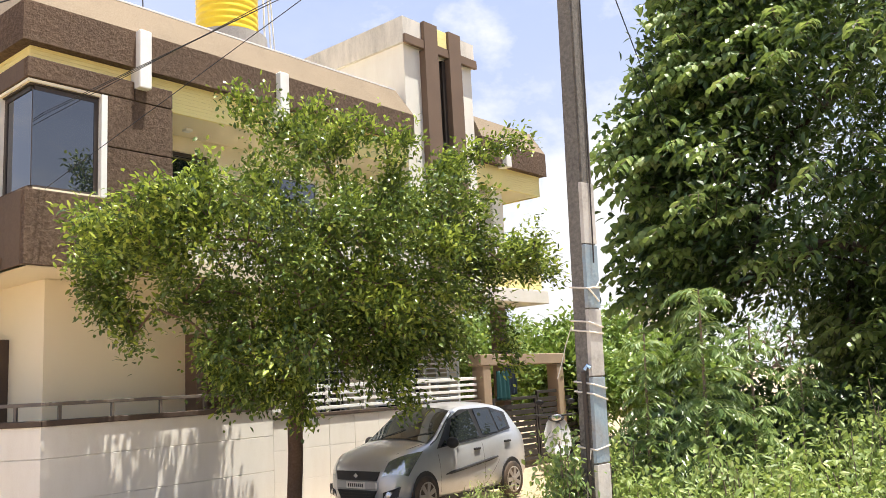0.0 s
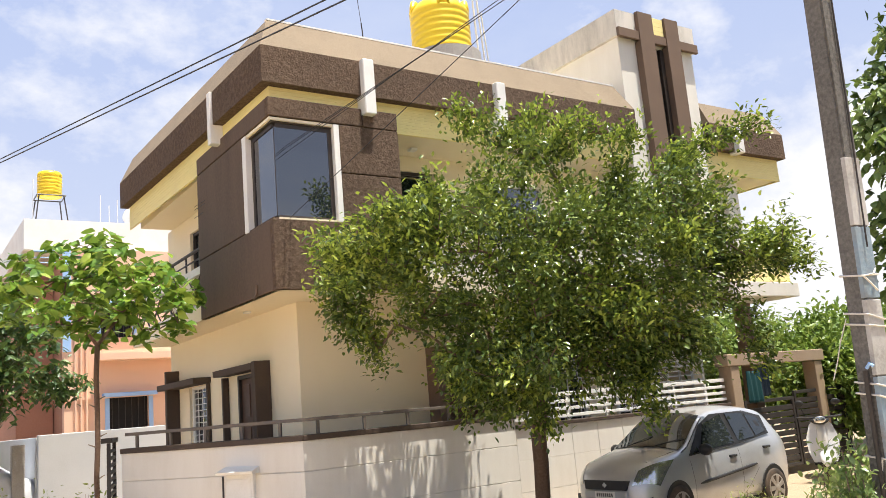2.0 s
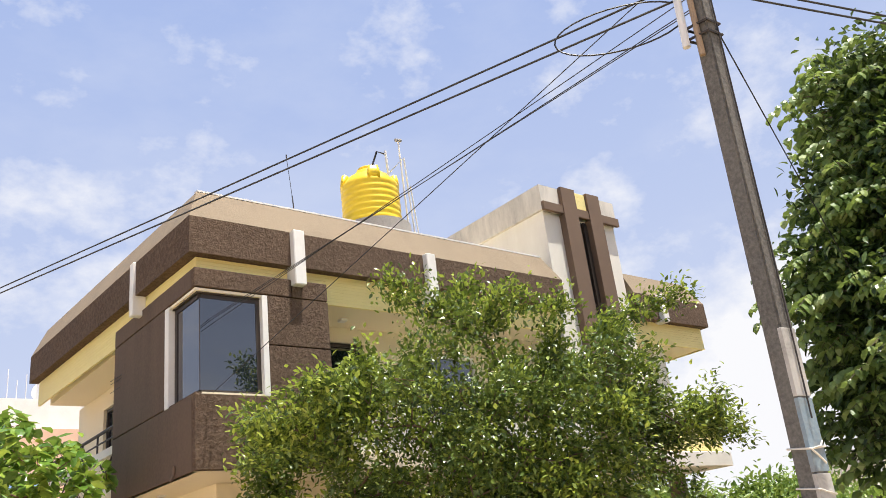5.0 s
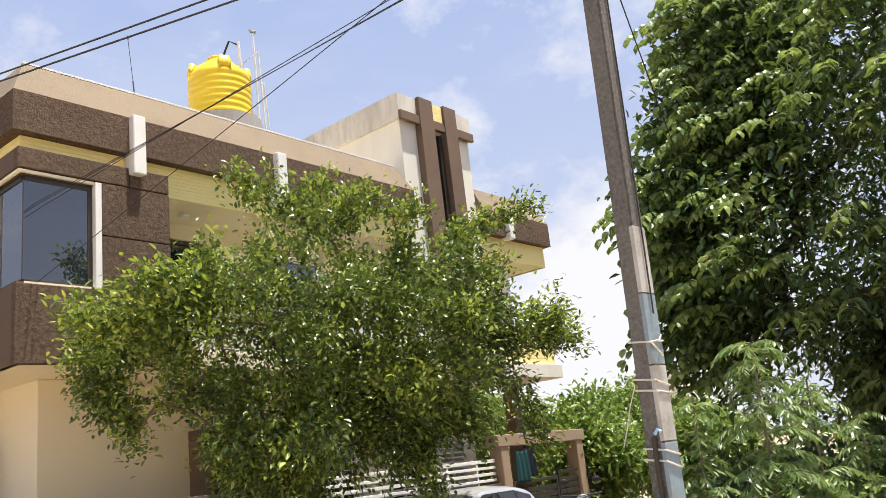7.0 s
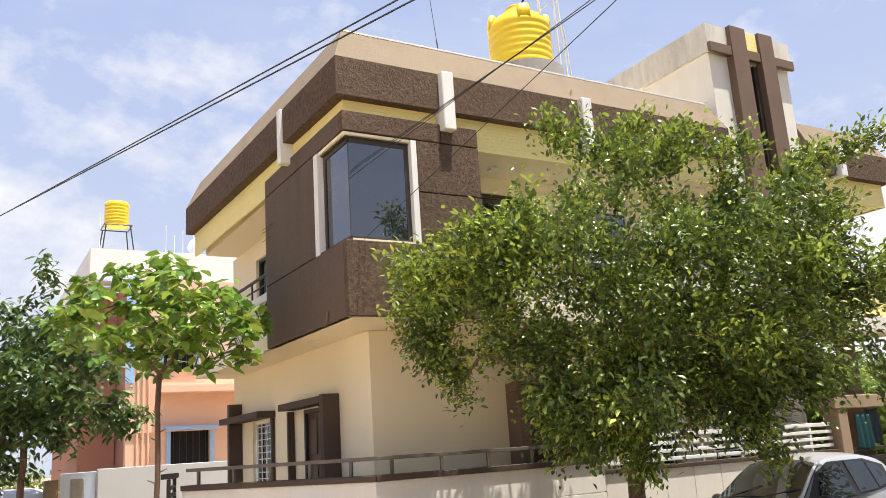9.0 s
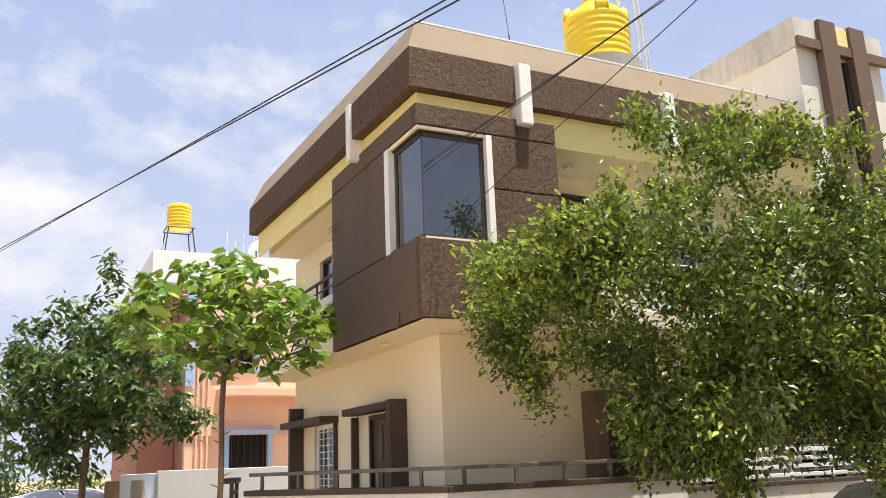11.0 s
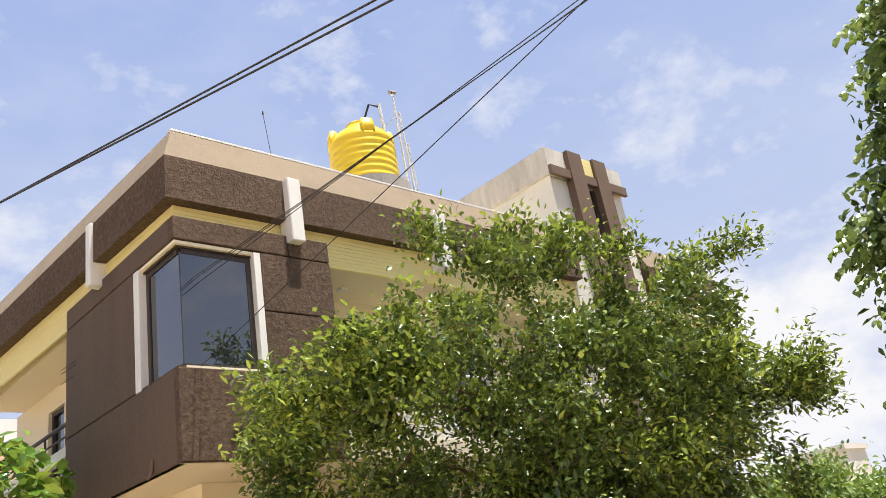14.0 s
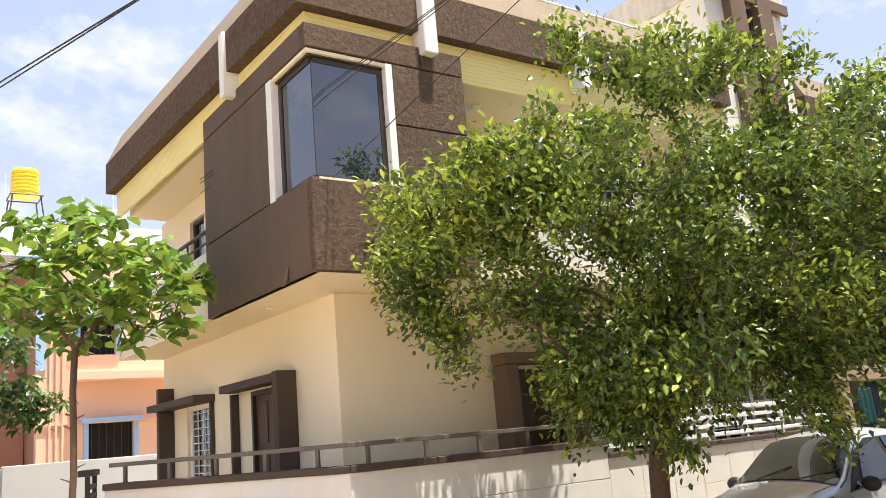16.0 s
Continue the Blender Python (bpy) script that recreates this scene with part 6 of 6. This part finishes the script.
    for z in (0.30, 0.34, 0.38):
        part("grille_bar", boxes((1.893, 1.9, -0.34, 0.34, z - 0.006, z + 0.006)), DARKMETAL, ob)
    part("bumper_bar", boxes((1.83, 1.885, -0.44, 0.44, 0.435, 0.552), bevel=0.012), CARPAINT, ob)
    part("badge", prism([(1.872, -0.05, 0.625), (1.872, 0.0, 0.66), (1.872, 0.05, 0.625), (1.872, 0.0, 0.59)], (0.012, 0, 0)), CHROME, ob, "chrome badge")
    part("number_plate", boxes((1.886, 1.896, -0.21, 0.21, 0.445, 0.54), bevel=0.003), WHITE, ob, "white plate with dark bars")
    for k in range(8):
        part("plate_bar", boxes((1.8965, 1.899, -0.17 + k * 0.044, -0.145 + k * 0.044, 0.468, 0.518)), BLACKPLASTIC, ob)
    part("front_lip", boxes((1.70, 1.83, -0.6, 0.6, 0.165, 0.22), bevel=0.015), BLACKPLASTIC, ob)
    part("underbody", boxes((-1.7, 1.65, -0.68, 0.68, 0.15, 0.24)), BLACKPLASTIC, ob)
    part("aerial", tubes(([(0.05, 0, 1.555), (0.16, 0, 1.60), (-0.05, 0, 1.72)], [0.012, 0.008, 0.004]), sides=6), BLACKPLASTIC, ob)
    return ob


hatchback(pose(5.52, -1.31, 0.0, 0, 0, 180) @ Matrix.Diagonal((0.83, 0.88, 0.93, 1)))


def scooter(at):
    ob = thing("scooter", "white scooter parked by the gate", "scooter", at=at)
    for x in (0.62, -0.55):
        w = thing("wheel", "", "")
        w.parent = ob
        w.matrix_local = pose(x, 0, 0.22, 90, 0, 0)
        bm = bmesh.new()
        lathe(bm, [(0.15, -0.045), (0.2, -0.05), (0.22, -0.02), (0.22, 0.02), (0.2, 0.05), (0.15, 0.045)], (0, 0, 0), 28)
        part("tyre", bm, RUBBER, w, smooth=True)
        bm = bmesh.new()
        lathe(bm, [(0.15, -0.03), (0.15, 0.03), (0.03, 0.045), (0.01, 0.045)], (0, 0, 0), 20)
        part("rim", bm, RIM, w)
    def shell(name, rows, mat, label=""):
        bm = bmesh.new()
        rr = [[bm.verts.new((x, w * math.cos(a), z + h * math.sin(a))) for a in np.linspace(0, 2 * math.pi, 14, endpoint=False)] for x, w, z, h in rows]
        for r0, r1 in zip(rr, rr[1:]):
            for i in range(14):
                bm.faces.new((r0[i], r1[i], r1[(i + 1) % 14], r0[(i + 1) % 14]))
        bm.faces.new(rr[0])
        bm.faces.new(rr[-1][::-1])
        bmesh.ops.recalc_face_normals(bm, faces=bm.faces)
        return part(name, bm, mat, ob, label, smooth=True)
    shell("front_fender", [(0.84, 0.03, 0.34, 0.03), (0.80, 0.075, 0.40, 0.07), (0.62, 0.085, 0.47, 0.06), (0.46, 0.07, 0.45, 0.06), (0.40, 0.03, 0.42, 0.03)], SCOOTWHITE)
    bm = bmesh.new()
    shield_ = [(-0.10, 0.98), (0.10, 0.98), (0.17, 0.90), (0.24, 0.70), (0.23, 0.50), (0.17, 0.34), (-0.17, 0.34), (-0.23, 0.50), (-0.24, 0.70), (-0.17, 0.90)]
    extrude(bm, [(0.66 - 0.28 * z - 0.5 * y * y, y, z) for y, z in shield_], (0.05, 0, 0.012))
    part("apron", bm, SCOOTWHITE, ob, "white front apron")
    shell("nose", [(0.36, 0.05, 0.74, 0.20), (0.47, 0.09, 0.70, 0.26), (0.55, 0.06, 0.64, 0.22), (0.58, 0.02, 0.60, 0.10)], SCOOTWHITE)
    shell("rear_body", [(-0.05, 0.10, 0.55, 0.10), (-0.2, 0.19, 0.55, 0.17), (-0.5, 0.2, 0.58, 0.17), (-0.8, 0.14, 0.64, 0.11), (-0.92, 0.05, 0.66, 0.05)], SCOOTWHITE)
    shell("seat", [(-0.02, 0.07, 0.76, 0.04), (-0.15, 0.14, 0.78, 0.06), (-0.5, 0.15, 0.8, 0.06), (-0.82, 0.11, 0.83, 0.05), (-0.88, 0.04, 0.83, 0.03)], BLACKPLASTIC)
    shell("handlebar_cowl", [(0.56, 0.05, 0.96, 0.03), (0.50, 0.13, 0.97, 0.05), (0.40, 0.15, 0.98, 0.045), (0.33, 0.06, 0.98, 0.03)], BLACKPLASTIC)
    part("floorboard", boxes((-0.1, 0.42, -0.17, 0.17, 0.27, 0.32), bevel=0.015), BLACKPLASTIC, ob)
    part("steering_column", tubes(([(0.62, 0, 0.25), (0.44, 0, 0.98)], 0.03)), DARKMETAL, ob)
    part("handlebar", tubes(([(0.36, -0.34, 1.03), (0.42, -0.12, 1.02), (0.42, 0.12, 1.02), (0.36, 0.34, 1.03)], 0.016)), BLACKPLASTIC, ob)
    bm = bmesh.new()
    bmesh.ops.create_uvsphere(bm, u_segments=16, v_segments=10, radius=1)
    m = part("headlamp", bm, LAMPGLASS, ob, smooth=True)
    m.matrix_local = pose(0.55, 0, 1.0) @ Matrix.Diagonal((0.04, 0.09, 0.06, 1))
    for s in (-1, 1):
        part("mirror_stalk", tubes(([(0.42, s * 0.2, 1.04), (0.44, s * 0.26, 1.22)], 0.007), sides=6), BLACKPLASTIC, ob)
        bm = bmesh.new()
        bmesh.ops.create_uvsphere(bm, u_segments=14, v_segments=8, radius=1)
        m = part("mirror", bm, BLACKPLASTIC, ob, smooth=True)
        m.matrix_local = pose(0.44, s * 0.27, 1.26) @ Matrix.Diagonal((0.02, 0.07, 0.05, 1))
    part("stand", tubes(([(0.05, 0.1, 0.25), (0.02, 0.22, 0.0)], 0.012)), DARKMETAL, ob)
    return ob


scooter(pose(9.75, -0.75, 0.0, 0, 4, 215) @ Matrix.Scale(1.06, 4))
